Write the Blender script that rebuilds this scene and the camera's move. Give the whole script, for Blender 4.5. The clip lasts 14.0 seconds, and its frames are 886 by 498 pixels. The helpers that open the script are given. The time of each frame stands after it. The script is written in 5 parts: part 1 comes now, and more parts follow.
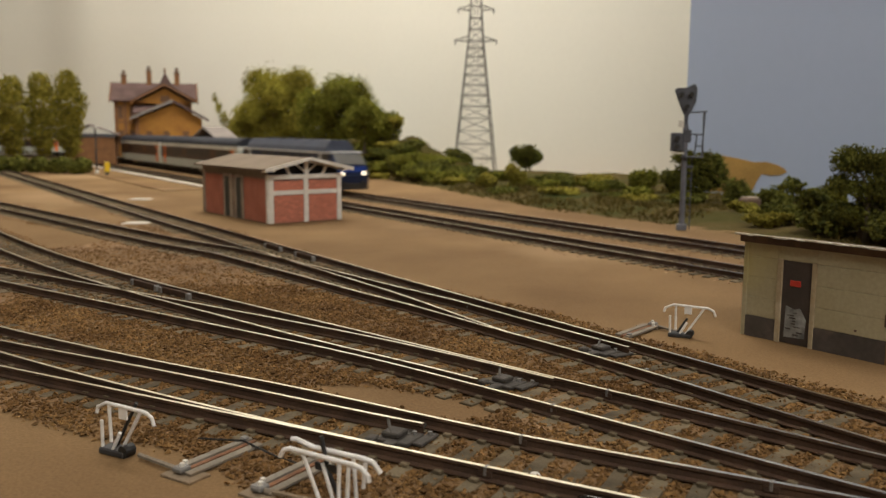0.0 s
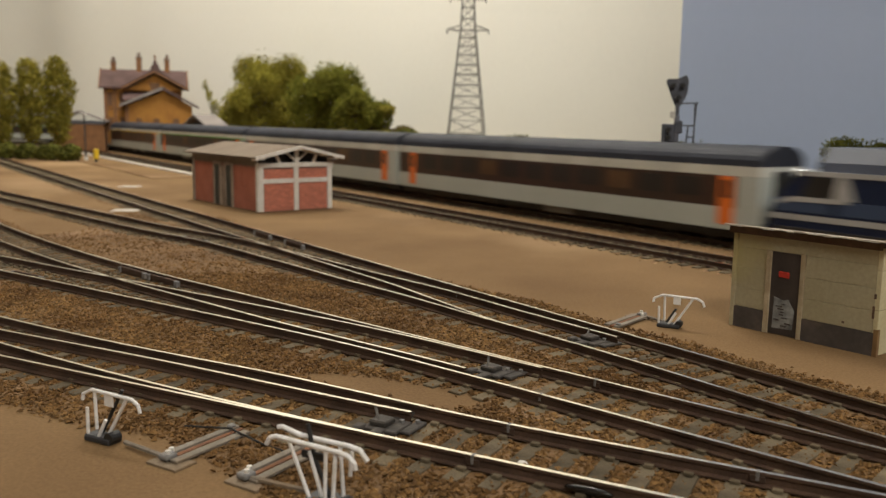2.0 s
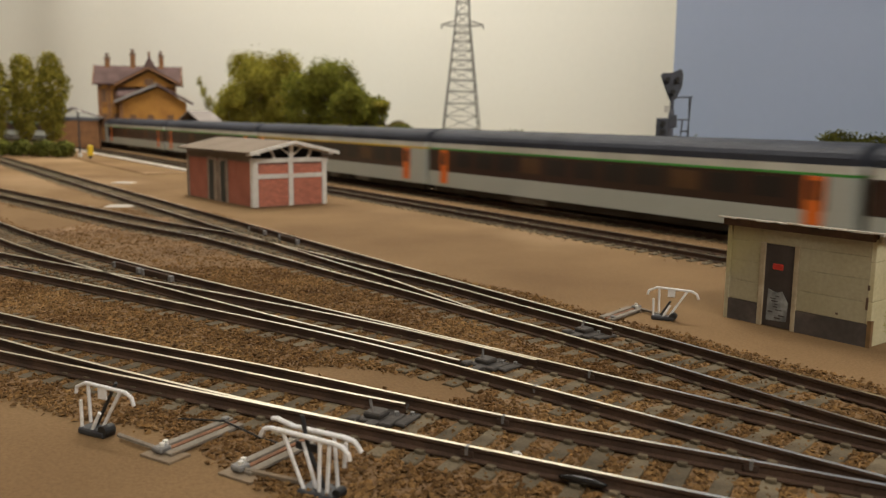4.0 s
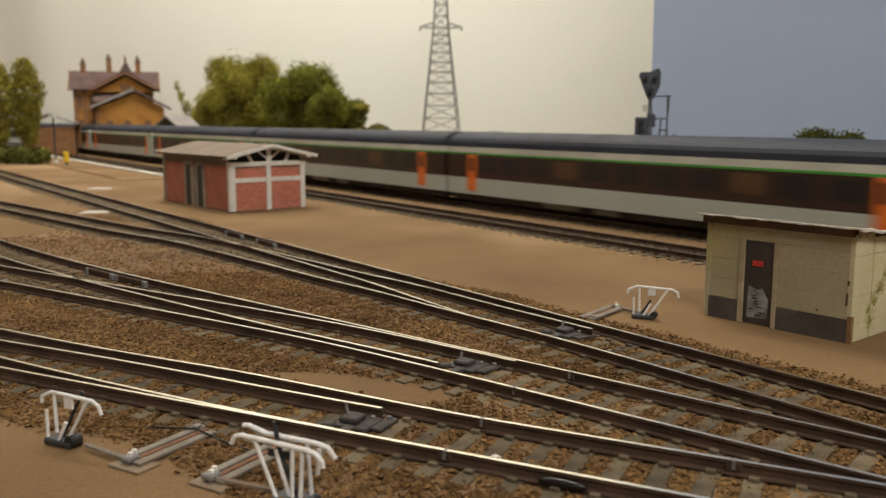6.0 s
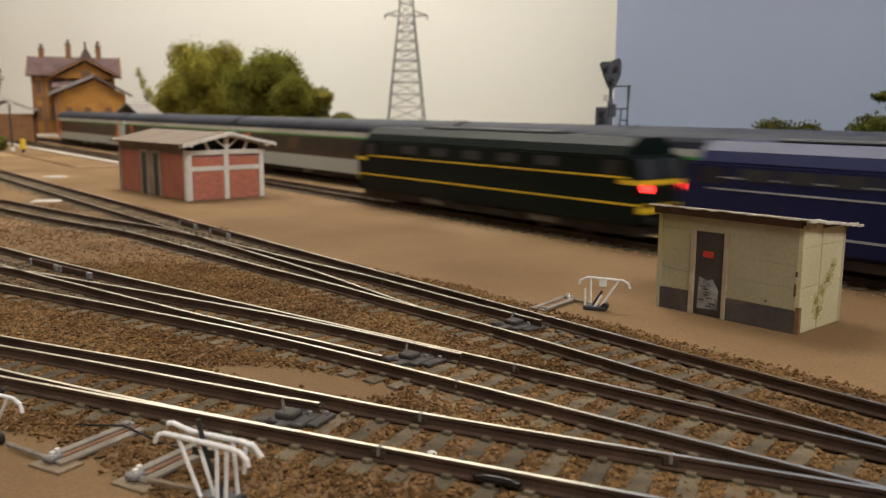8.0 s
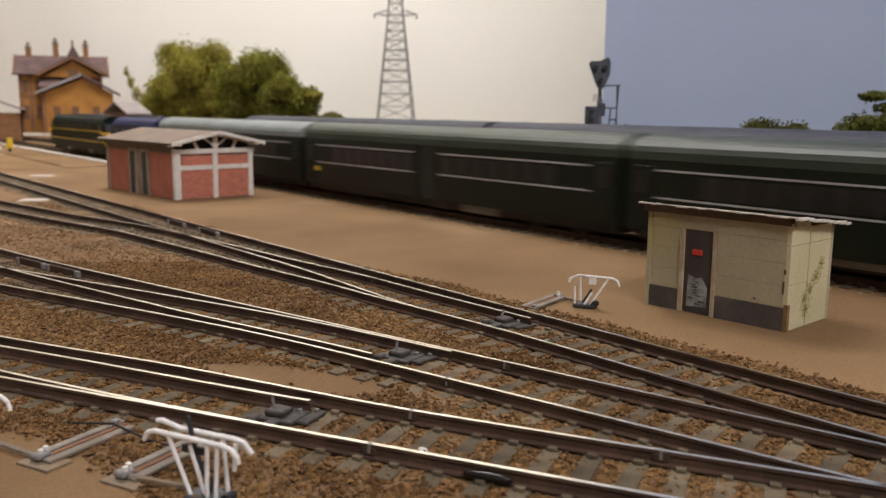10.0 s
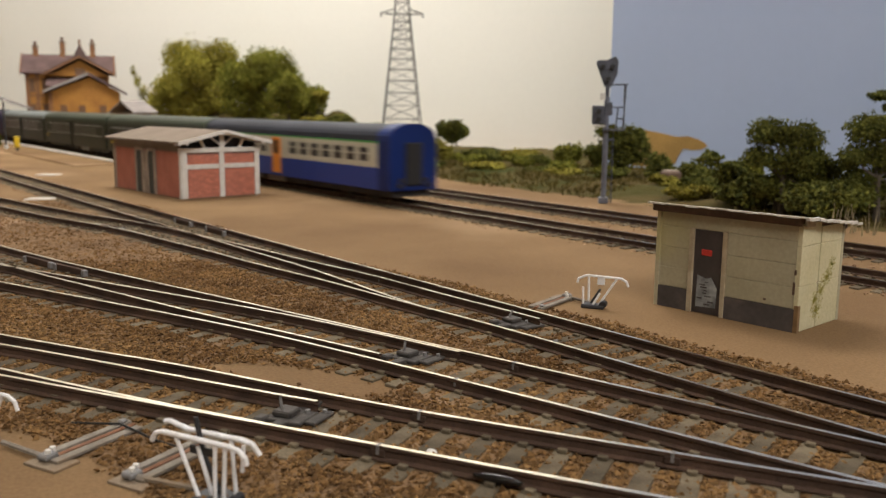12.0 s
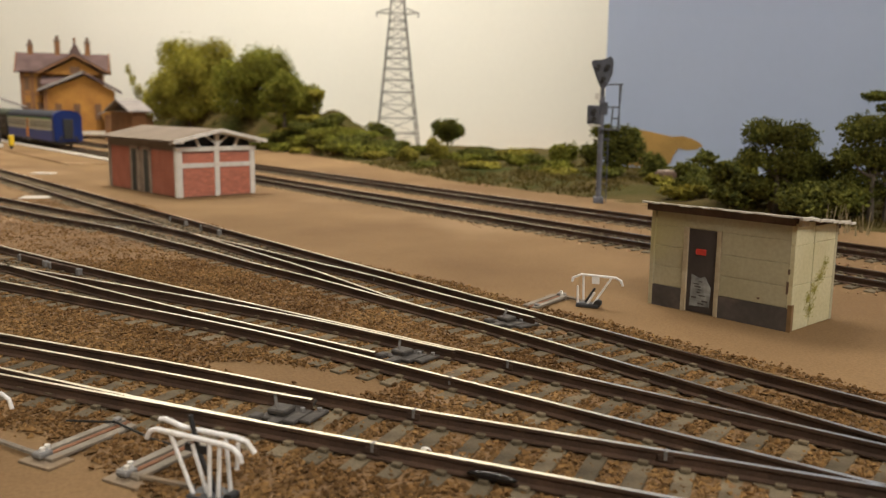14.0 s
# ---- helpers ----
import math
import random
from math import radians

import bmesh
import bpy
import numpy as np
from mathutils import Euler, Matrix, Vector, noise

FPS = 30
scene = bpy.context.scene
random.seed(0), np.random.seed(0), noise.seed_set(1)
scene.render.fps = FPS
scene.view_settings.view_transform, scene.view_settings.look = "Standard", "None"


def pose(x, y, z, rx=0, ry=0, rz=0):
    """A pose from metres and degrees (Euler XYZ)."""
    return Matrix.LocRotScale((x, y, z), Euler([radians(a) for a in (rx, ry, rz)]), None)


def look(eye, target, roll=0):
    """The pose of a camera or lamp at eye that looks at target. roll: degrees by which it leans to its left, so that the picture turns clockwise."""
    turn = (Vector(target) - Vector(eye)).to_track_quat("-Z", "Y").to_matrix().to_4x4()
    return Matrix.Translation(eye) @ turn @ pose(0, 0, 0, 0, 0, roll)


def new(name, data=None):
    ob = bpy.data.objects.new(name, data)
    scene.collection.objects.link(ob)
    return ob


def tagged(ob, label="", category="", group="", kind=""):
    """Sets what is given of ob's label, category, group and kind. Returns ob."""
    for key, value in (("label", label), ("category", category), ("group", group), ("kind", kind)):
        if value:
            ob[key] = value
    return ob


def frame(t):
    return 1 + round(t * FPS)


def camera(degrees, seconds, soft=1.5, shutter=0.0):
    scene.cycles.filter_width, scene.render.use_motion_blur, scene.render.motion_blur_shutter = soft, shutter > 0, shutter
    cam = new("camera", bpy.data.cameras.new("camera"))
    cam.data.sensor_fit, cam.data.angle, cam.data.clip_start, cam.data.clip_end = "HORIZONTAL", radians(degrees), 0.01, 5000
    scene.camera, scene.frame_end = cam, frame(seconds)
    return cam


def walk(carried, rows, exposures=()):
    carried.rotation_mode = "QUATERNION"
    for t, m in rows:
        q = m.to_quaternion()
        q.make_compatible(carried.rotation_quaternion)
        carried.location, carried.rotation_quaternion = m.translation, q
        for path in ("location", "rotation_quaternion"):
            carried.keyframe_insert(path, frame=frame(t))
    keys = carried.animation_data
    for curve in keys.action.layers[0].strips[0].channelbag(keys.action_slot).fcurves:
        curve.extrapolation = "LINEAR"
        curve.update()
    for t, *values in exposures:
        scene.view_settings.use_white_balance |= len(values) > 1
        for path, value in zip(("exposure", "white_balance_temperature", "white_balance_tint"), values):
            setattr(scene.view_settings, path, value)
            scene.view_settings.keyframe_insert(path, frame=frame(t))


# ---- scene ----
LENS = 54.61
PATH = [  # seconds, eye, target (millimetres), roll
    (0.0, (-0.58, -3.07, 58.64), (-6.27, 194.95, 31.19), 0.32),
    (0.5, (-0.92, -4.33, 59.33), (-6.04, 193.60, 31.07), 0.27),
    (1.0, (0.21, -2.89, 58.69), (-4.17, 195.04, 30.36), 0.44),
    (1.5, (-0.36, -2.60, 58.61), (-3.83, 195.27, 29.70), 0.66),
    (2.0, (-0.18, -2.44, 58.18), (-3.73, 195.31, 28.48), 0.78),
    (2.5, (0.01, -2.64, 57.89), (-3.22, 195.04, 27.68), 0.70),
    (5.0, (0.19, -1.83, 57.11), (-0.63, 195.82, 26.53), 0.62),
    (5.5, (0.30, -0.95, 56.95), (0.99, 196.82, 27.17), 0.51),
    (6.0, (1.52, 0.74, 56.24), (3.11, 198.49, 26.39), 0.05),
    (6.5, (4.34, 2.87, 56.36), (11.24, 200.42, 25.94), 0.23),
    (7.0, (7.51, 4.24, 55.89), (15.89, 201.59, 24.56), 0.27),
    (7.5, (7.35, 5.60, 55.96), (15.69, 202.86, 24.03), 0.44),
    (8.0, (7.48, 4.44, 56.04), (16.13, 201.63, 23.77), 0.40),
    (10.5, (7.12, 4.36, 55.43), (18.47, 201.41, 23.16), 0.52),
    (11.0, (6.92, 4.57, 55.46), (17.55, 201.65, 23.10), 0.46),
    (11.5, (6.73, 5.28, 55.56), (16.72, 202.39, 23.19), 0.66),
    (12.0, (6.67, 5.56, 55.44), (16.53, 202.66, 22.99), 0.54),
    (12.5, (6.94, 4.69, 55.31), (16.99, 201.77, 22.77), 0.47),
    (13.0, (7.12, 4.46, 55.33), (17.57, 201.52, 22.84), 0.46),
    (13.5, (6.84, 4.94, 55.50), (17.72, 201.99, 23.06), 0.68),
    (14.0, (6.77, 5.16, 55.34), (17.70, 202.19, 22.79), 0.68),
]
MM = 0.001  # the whole layout is an H0 model (1:87); plans below are in millimetres
cam = camera(LENS, 14.0, soft=1.3, shutter=0.65)
cam.data.dof.use_dof, cam.data.dof.focus_distance, cam.data.dof.aperture_fstop = True, 0.21, 36.0  # near things sharp, far ones soft
walk(cam, [(t, look([c * MM for c in eye], [c * MM for c in aim], roll)) for t, eye, aim, roll in PATH], exposures=[(0.0, -0.33, 6450, 10), (1.5, -0.29, 6400, 10), (5.5, -0.21, 6300, 10), (8.0, -0.09, 6150, 12), (10.5, -0.03, 5900, 18), (11.2, -0.01, 5900, 18), (12.0, 0.02, 6100, 13), (14.0, 0.05, 6400, 11)])

# ---- light: lamps of the hobby room ----
world = bpy.data.worlds.new("world")
scene.world = world
world.use_nodes = True
world.node_tree.nodes["Background"].inputs[0].default_value = (1.0, 0.9, 0.78, 1)
world.node_tree.nodes["Background"].inputs[1].default_value = 0.03


def area_lamp(name, at, to, w, d, watts, colour):
    data = bpy.data.lights.new(name, "AREA")
    data.shape, data.size, data.size_y, data.energy, data.color = "RECTANGLE", w * MM, d * MM, watts, colour
    ob = new(name, data)
    ob.matrix_world = look([c * MM for c in at], [c * MM for c in to])
    return ob


WARM = (1.0, 0.94, 0.83)
area_lamp("ceiling_lamp_wall", (-230, 1040, 1340), (-120, 1420, 720), 1000, 520, 46, WARM)
area_lamp("ceiling_lamp_front", (400, -880, 1340), (40, 300, 0), 1200, 500, 34, WARM)


# ---- mesh helpers ----
def link_mesh(name, me, mats, parent=None, label=""):
    for m in mats if isinstance(mats, (list, tuple)) else [mats]:
        me.materials.append(m)
    ob = new(name, me)
    if parent:
        ob.parent = parent
    if label:
        tagged(ob, label)
    return ob


def part(name, bm, mats, parent=None, label="", smooth=False):
    """A bmesh in millimetres as one mesh object."""
    bmesh.ops.scale(bm, vec=(MM, MM, MM), verts=bm.verts)
    bmesh.ops.recalc_face_normals(bm, faces=bm.faces)
    me = bpy.data.meshes.new(name)
    bm.to_mesh(me)
    bm.free()
    if smooth:
        for p in me.polygons:
            p.use_smooth = True
    return link_mesh(name, me, mats, parent, label)


def arrays(name, verts, faces, mats, parent=None, label="", index=None):
    """Vertices (n, 3) in millimetres and faces (m, k) as one mesh object."""
    verts, faces = np.asarray(verts, float) * MM, np.asarray(faces, int)
    k = faces.shape[1]
    me = bpy.data.meshes.new(name)
    me.vertices.add(len(verts))
    me.vertices.foreach_set("co", verts.ravel())
    me.loops.add(faces.size)
    me.loops.foreach_set("vertex_index", faces.ravel())
    me.polygons.add(len(faces))
    me.polygons.foreach_set("loop_start", np.arange(len(faces)) * k)
    me.polygons.foreach_set("loop_total", np.full(len(faces), k))
    if index is not None:
        me.polygons.foreach_set("material_index", np.asarray(index, int))
    me.polygons.foreach_set("use_smooth", np.zeros(len(faces), bool))
    me.update(calc_edges=True)
    me.validate()
    return link_mesh(name, me, mats, parent, label)


def thing(name, label, category, at=None, group="", kind=""):
    ob = new(name)
    ob.empty_display_size = 0.005
    if at is not None:
        ob.matrix_basis = at
    return tagged(ob, label, category, group, kind)


def mm_pose(x, y, z=0.0, rz=0.0):
    return pose(x * MM, y * MM, z * MM, 0, 0, rz)


def box(bm, x0, x1, y0, y1, z0, z1, bevel=0.0):
    v = [bm.verts.new(c) for c in ((x0, y0, z0), (x1, y0, z0), (x1, y1, z0), (x0, y1, z0), (x0, y0, z1), (x1, y0, z1), (x1, y1, z1), (x0, y1, z1))]
    f = [bm.faces.new([v[i] for i in q]) for q in ((3, 2, 1, 0), (4, 5, 6, 7), (0, 1, 5, 4), (1, 2, 6, 5), (2, 3, 7, 6), (3, 0, 4, 7))]
    if bevel:
        bmesh.ops.bevel(bm, geom=list({e for q in f for e in q.edges}), offset=bevel, segments=1, affect="EDGES")
    return bm


def boxes(*specs, bevel=0.0):
    bm = bmesh.new()
    for s in specs:
        box(bm, *s, bevel=bevel)
    return bm


def bar(bm, a, b, r, n=6, r2=None):
    """A round or square bar from a to b."""
    a, b = Vector(a), Vector(b)
    q = (b - a).to_track_quat("Z", "Y")
    ring = []
    for p, rad in ((a, r), (b, r if r2 is None else r2)):
        ring.append([bm.verts.new(p + q @ Vector((rad * math.cos(t), rad * math.sin(t), 0))) for t in (2 * math.pi * (k + 0.5) / n for k in range(n))])
    for k in range(n):
        bm.faces.new((ring[0][k], ring[0][(k + 1) % n], ring[1][(k + 1) % n], ring[1][k]))
    bm.faces.new(ring[0][::-1])
    bm.faces.new(ring[1])
    return bm


def bars(pairs, r, n=6):
    bm = bmesh.new()
    for a, b in pairs:
        bar(bm, a, b, r, n)
    return bm


def extrude(outline, y0, y1, bevel=0.0):
    """An outline in x, z drawn out along y."""
    bm = bmesh.new()
    a = [bm.verts.new((x, y0, z)) for x, z in outline]
    b = [bm.verts.new((x, y1, z)) for x, z in outline]
    n = len(outline)
    for k in range(n):
        bm.faces.new((a[k], a[(k + 1) % n], b[(k + 1) % n], b[k]))
    bm.faces.new(a[::-1])
    bm.faces.new(b)
    bmesh.ops.recalc_face_normals(bm, faces=bm.faces)
    if bevel:
        bmesh.ops.bevel(bm, geom=list(bm.edges), offset=bevel, segments=2, affect="EDGES")
    return bm


def section(outline, x0, x1):
    """An outline in y, z drawn out along x."""
    bm = bmesh.new()
    a = [bm.verts.new((x0, y, z)) for y, z in outline]
    b = [bm.verts.new((x1, y, z)) for y, z in outline]
    n = len(outline)
    for k in range(n):
        bm.faces.new((a[k], a[(k + 1) % n], b[(k + 1) % n], b[k]))
    bm.faces.new(a[::-1])
    bm.faces.new(b)
    return bm


# ---- materials ----
def material(name, colour, rough=0.7, metal=0.0, second=None, scale=40.0, fine=600.0, bump=0.3, depth=0.0004, emit=0.0, random_part=0.0, third=None, spec=0.5, grit=0.55):
    """Two colours mixed at a coarse scale, grain at a fine one, relief, and a third colour as stains. Scales are per metre."""
    m = bpy.data.materials.new(name)
    m.use_nodes = True
    nt = m.node_tree
    b = nt.nodes["Principled BSDF"]
    b.inputs["Roughness"].default_value, b.inputs["Metallic"].default_value = rough, metal
    b.inputs["Specular IOR Level"].default_value = spec
    geo = nt.nodes.new("ShaderNodeTexCoord")
    second = second or tuple(c * 0.72 for c in colour)

    def noise_at(s, detail=4.0):
        t = nt.nodes.new("ShaderNodeTexNoise")
        t.inputs["Scale"].default_value, t.inputs["Detail"].default_value = s, detail
        nt.links.new(geo.outputs["Object"], t.inputs["Vector"])
        return t

    def mix(kind, fac, a, bb):
        x = nt.nodes.new("ShaderNodeMix")
        x.data_type, x.blend_type = "RGBA", kind
        for sock, v in ((x.inputs["Factor"], fac), (x.inputs[6], a), (x.inputs[7], bb)):
            if isinstance(v, (int, float)):
                sock.default_value = v
            elif isinstance(v, tuple):
                sock.default_value = (*v, 1)
            else:
                nt.links.new(v, sock)
        return x.outputs[2]

    def ramp(t, lo, hi):
        r = nt.nodes.new("ShaderNodeMapRange")
        r.inputs["From Min"].default_value, r.inputs["From Max"].default_value = lo, hi
        nt.links.new(t, r.inputs["Value"])
        return r.outputs["Result"]

    coarse, grain = noise_at(scale), noise_at(fine, 3.0)
    c = mix("MIX", ramp(coarse.outputs["Fac"], 0.35, 0.65), tuple(colour), tuple(second))
    c = mix("MULTIPLY", grit, c, mix("MIX", ramp(grain.outputs["Fac"], 0.3, 0.7), (0.55, 0.55, 0.55), (1.0, 1.0, 1.0)))
    if third:
        st = noise_at(scale * 0.37, 6.0)
        c = mix("MIX", ramp(st.outputs["Fac"], 0.56, 0.7), c, tuple(third))
    if random_part:
        info = nt.nodes.new("ShaderNodeObjectInfo")
        rr = nt.nodes.new("ShaderNodeMapRange")
        rr.inputs["To Min"].default_value, rr.inputs["To Max"].default_value = 1 - random_part, 1 + random_part
        nt.links.new(info.outputs["Random"], rr.inputs["Value"])
        comb = nt.nodes.new("ShaderNodeCombineColor")
        for k in range(3):
            nt.links.new(rr.outputs["Result"], comb.inputs[k])
        c = mix("MULTIPLY", 1.0, c, comb.outputs["Color"])
    nt.links.new(c, b.inputs["Base Color"])
    if bump:
        bp = nt.nodes.new("ShaderNodeBump")
        bp.inputs["Strength"].default_value, bp.inputs["Distance"].default_value = bump, depth
        nt.links.new(grain.outputs["Fac"], bp.inputs["Height"])
        nt.links.new(bp.outputs["Normal"], b.inputs["Normal"])
    if emit:
        b.inputs["Emission Color"].default_value = (*colour, 1)
        b.inputs["Emission Strength"].default_value = emit
    return m


def island_material(name, a, b_, rough=0.85, fine=700.0, patch=32.0):
    """Pieces of one mesh, each of its own shade between two colours."""
    m = material(name, a, rough, second=tuple(c * 0.8 for c in a), fine=fine, bump=0.2, spec=0.12)
    nt = m.node_tree
    b = nt.nodes["Principled BSDF"]
    g = nt.nodes.new("ShaderNodeNewGeometry")
    r = nt.nodes.new("ShaderNodeValToRGB")
    r.color_ramp.elements[0].color, r.color_ramp.elements[1].color = (*a, 1), (*b_, 1)
    nt.links.new(g.outputs["Random Per Island"], r.inputs["Fac"])
    geo = nt.nodes.new("ShaderNodeTexCoord")
    t = nt.nodes.new("ShaderNodeTexNoise")
    t.inputs["Scale"].default_value, t.inputs["Detail"].default_value = patch, 3.0
    nt.links.new(geo.outputs["Object"], t.inputs["Vector"])
    shade = nt.nodes.new("ShaderNodeValToRGB")
    shade.color_ramp.elements[0].position, shade.color_ramp.elements[1].position = 0.35, 0.65
    shade.color_ramp.elements[0].color, shade.color_ramp.elements[1].color = (0.62, 0.56, 0.50, 1), (1.12, 1.10, 1.05, 1)
    nt.links.new(t.outputs["Fac"], shade.inputs["Fac"])
    x = nt.nodes.new("ShaderNodeMix")
    x.data_type, x.blend_type = "RGBA", "MULTIPLY"
    x.inputs["Factor"].default_value = 1.0
    nt.links.new(r.outputs["Color"], x.inputs[6])
    nt.links.new(shade.outputs["Color"], x.inputs[7])
    nt.links.new(x.outputs[2], b.inputs["Base Color"])
    return m


SAND = material("sand", (0.245, 0.152, 0.072), 0.95, second=(0.172, 0.102, 0.047), scale=9, fine=1500, bump=0.35, depth=0.0003, third=(0.30, 0.20, 0.11), spec=0.15)
SOIL = material("ballast_soil", (0.155, 0.086, 0.034), 0.95, second=(0.20, 0.112, 0.043), scale=22, fine=900, bump=0.6, depth=0.0008, third=(0.27, 0.165, 0.085))
GRAVEL = island_material("ballast_gravel", (0.085, 0.048, 0.019), (0.265, 0.155, 0.062), 0.9)
FAR_GRAVEL = island_material("fine_ballast", (0.11, 0.058, 0.019), (0.215, 0.119, 0.039), 0.95)
SLEEPER = material("weathered_sleeper", (0.150, 0.118, 0.074), 0.9, spec=0.2, second=(0.092, 0.070, 0.043), scale=160, fine=1800, bump=0.4, random_part=0.3)
RUST = material("rusty_rail_side", (0.098, 0.058, 0.038), 0.78, spec=0.2, second=(0.058, 0.036, 0.025), scale=120, fine=2000, bump=0.3)
STEEL = material("worn_rail_head", (0.97, 0.92, 0.82), 0.25, 1.0, second=(0.82, 0.72, 0.56), scale=14, fine=1500, bump=0.0, grit=0.15)
CREAM = material("cream_wall_paint", (0.81, 0.79, 0.71), 0.9, second=(0.79, 0.77, 0.685), scale=3, fine=120, bump=0.05, grit=0.04)
BLUE = material("blue_grey_backdrop_paint", (0.40, 0.475, 0.66), 0.9, second=(0.375, 0.45, 0.62), scale=3, fine=120, bump=0.05, grit=0.04)
OCHRE = material("ochre_paint", (0.55, 0.33, 0.09), 0.9, scale=20)
CEIL = material("white_ceiling_paint", (0.8, 0.78, 0.74), 0.9, scale=3, fine=100, bump=0.05, grit=0.04)
WHITE = material("white_paint", (0.75, 0.72, 0.66), 0.6, second=(0.62, 0.58, 0.52), scale=300, fine=1500, bump=0.1)
BLACK = material("black_paint", (0.02, 0.019, 0.018), 0.6, scale=200)
IRON = material("dark_grey_metal", (0.06, 0.06, 0.065), 0.6, 0.3, scale=200)
GREY = material("grey_metal", (0.22, 0.21, 0.20), 0.65, second=(0.15, 0.14, 0.13), scale=250, fine=1500)

# ---- the room ----

def slab(name, x0, x1, y0, y1, z0, z1, mat, label, category):
    return tagged(part(name, boxes((x0, x1, y0, y1, z0, z1)), mat), label, category, kind="structure")


slab("ground", -2600, 1600, -1700, 2350, -40, -3.2, SAND, "sandy brown layout ground on a wide baseboard", "ground")
slab("wall_north", -2600, 1600, 2350, 2400, -800, 1400, CREAM, "cream painted room wall behind the layout", "wall")
slab("wall_south", -2600, 1600, -1750, -1700, -800, 1400, CREAM, "cream painted room wall", "wall")
slab("wall_west", -2650, -2600, -1700, 2350, -800, 1400, CREAM, "cream painted room wall", "wall")
slab("wall_east", 1600, 1650, -1700, 2350, -800, 1400, CREAM, "cream painted room wall", "wall")
slab("ceiling", -2650, 1650, -1750, 2400, 1400, 1440, CEIL, "white painted ceiling", "ceiling")

U, N = Vector((0.568, -0.823)), Vector((0.823, 0.568))  # along the main line and away from the eye
HEAD = math.degrees(math.atan2(U.y, U.x))


def on_main(s, o):
    return U.x * s + N.x * o, U.y * s + N.y * o


def along_main(s, o, z=0.0):
    x, y = on_main(s, o)
    return mm_pose(x, y, z, HEAD)


bd = part("backdrop", boxes((0, 1500, 0, 12, -3.2, 900)), BLUE)
bd.matrix_basis = along_main(-565, 640)
tagged(bd, "blue-grey painted backdrop board behind the layout", "backdrop", kind="structure")

# Waves added to the board's shape for soft vertical bands of shade.
def shade_wave(x):
    """How far the backdrop bulges at x along it; it lies flat towards its right end."""
    return 6.0 * math.sin(x / 62.0 + 0.9) * max(0.0, min(1.0, (1250 - x) / 350))


sheet_x = [10.0 * k for k in range(242)]
sheet = [(x, shade_wave(x)) for x in sheet_x] + [(x, shade_wave(x) + 12) for x in reversed(sheet_x)]
bm = bmesh.new()
lower, upper = [[bm.verts.new((x, y, z)) for x, y in sheet] for z in (-3.2, 1100)]
for k in range(len(sheet)):
    j = (k + 1) % len(sheet)
    bm.faces.new((lower[k], lower[j], upper[j], upper[k]))
cb = part("backdrop_cream", bm, CREAM, smooth=True)
cb.matrix_basis = mm_pose(-1650, 2318, 0, math.degrees(math.atan(-0.6)))
tagged(cb, "cream painted backdrop board behind the station", "backdrop", kind="structure")

# ---- tracks ----
def soft(x, w):
    return (x + math.sqrt(x * x + w * w)) / 2


def a_main(x):
    return 153.0 - 0.497 * x


def a_div(x):
    return a_main(x) + 0.00072 * max(0.0, -5 - x) ** 2


def a_far(x):
    """The far running rail's line, which leaves the straight a little before the blade."""
    k = max(0.0, min(1.0, (12 - x) / 70))
    return a_main(x) + 4.8 * k * k * (3 - 2 * k) + 0.00085 * max(0.0, -58 - x) ** 2


def b_main(x):
    return 204.1 - 0.86 * x + 0.001 * max(0.0, -100 - x) ** 2 + 0.00179 * max(0.0, min(x, 191) - 90) ** 2


def b_low(x):
    return 204.1 - 0.86 * x + 0.00179 * max(0.0, min(x, 191) - 90) ** 2 - 0.19 * soft(-22 - x, 20)


def c_main(x):
    return 282.1 - 1.38 * x + 0.0014 * max(0.0, x - 60) ** 2


def c_low(x):
    return c_main(x) - 0.38 * soft(-8 - x, 40) - 4 * math.exp(-(((x - 8) / 25) ** 2)) - 4 * math.exp(-(((x + 32) / 24) ** 2)) + 6 * math.exp(-(((x + 115) / 32) ** 2))


def curve(f, x0, x1, step=4.0):
    """Points of y = f(x), at even steps along it."""
    pts, x = [], x0
    while x < x1:
        pts.append(Vector((x, f(x))))
        d = (f(x + 0.5) - f(x)) / 0.5
        x += step / math.sqrt(1 + d * d)
    return pts


def normals(pts):
    out = []
    for k in range(len(pts)):
        d = (pts[min(k + 1, len(pts) - 1)] - pts[max(k - 1, 0)]).normalized()
        out.append(Vector((-d.y, d.x)))
    return out


PROFILE = [(-0.41, 0.0), (0.41, 0.0), (0.48, -0.1), (0.48, -0.6), (0.2, -0.85), (0.2, -2.0), (1.0, -2.3), (1.0, -2.55), (-1.0, -2.55), (-1.0, -2.3), (-0.2, -2.0), (-0.2, -0.85), (-0.48, -0.6), (-0.48, -0.1)]


def rail(pts, off, parent, label="", top=0.0, name="rail"):
    """A rail of the standard section along a line of points."""
    nn, k = normals(pts), len(PROFILE)
    at = off if callable(off) else lambda x: off
    v = [(p.x + n.x * (at(p.x) + a), p.y + n.y * (at(p.x) + a), b + top) for p, n in zip(pts, nn) for a, b in PROFILE]
    f, idx = [], []
    for i in range(len(pts) - 1):
        for j in range(k):
            f.append((i * k + j, i * k + (j + 1) % k, (i + 1) * k + (j + 1) % k, (i + 1) * k + j))
            idx.append(1 if j == 0 else 0)
    return arrays(name, v, np.array(f)[:, ::-1], [RUST, STEEL], parent, label, idx)


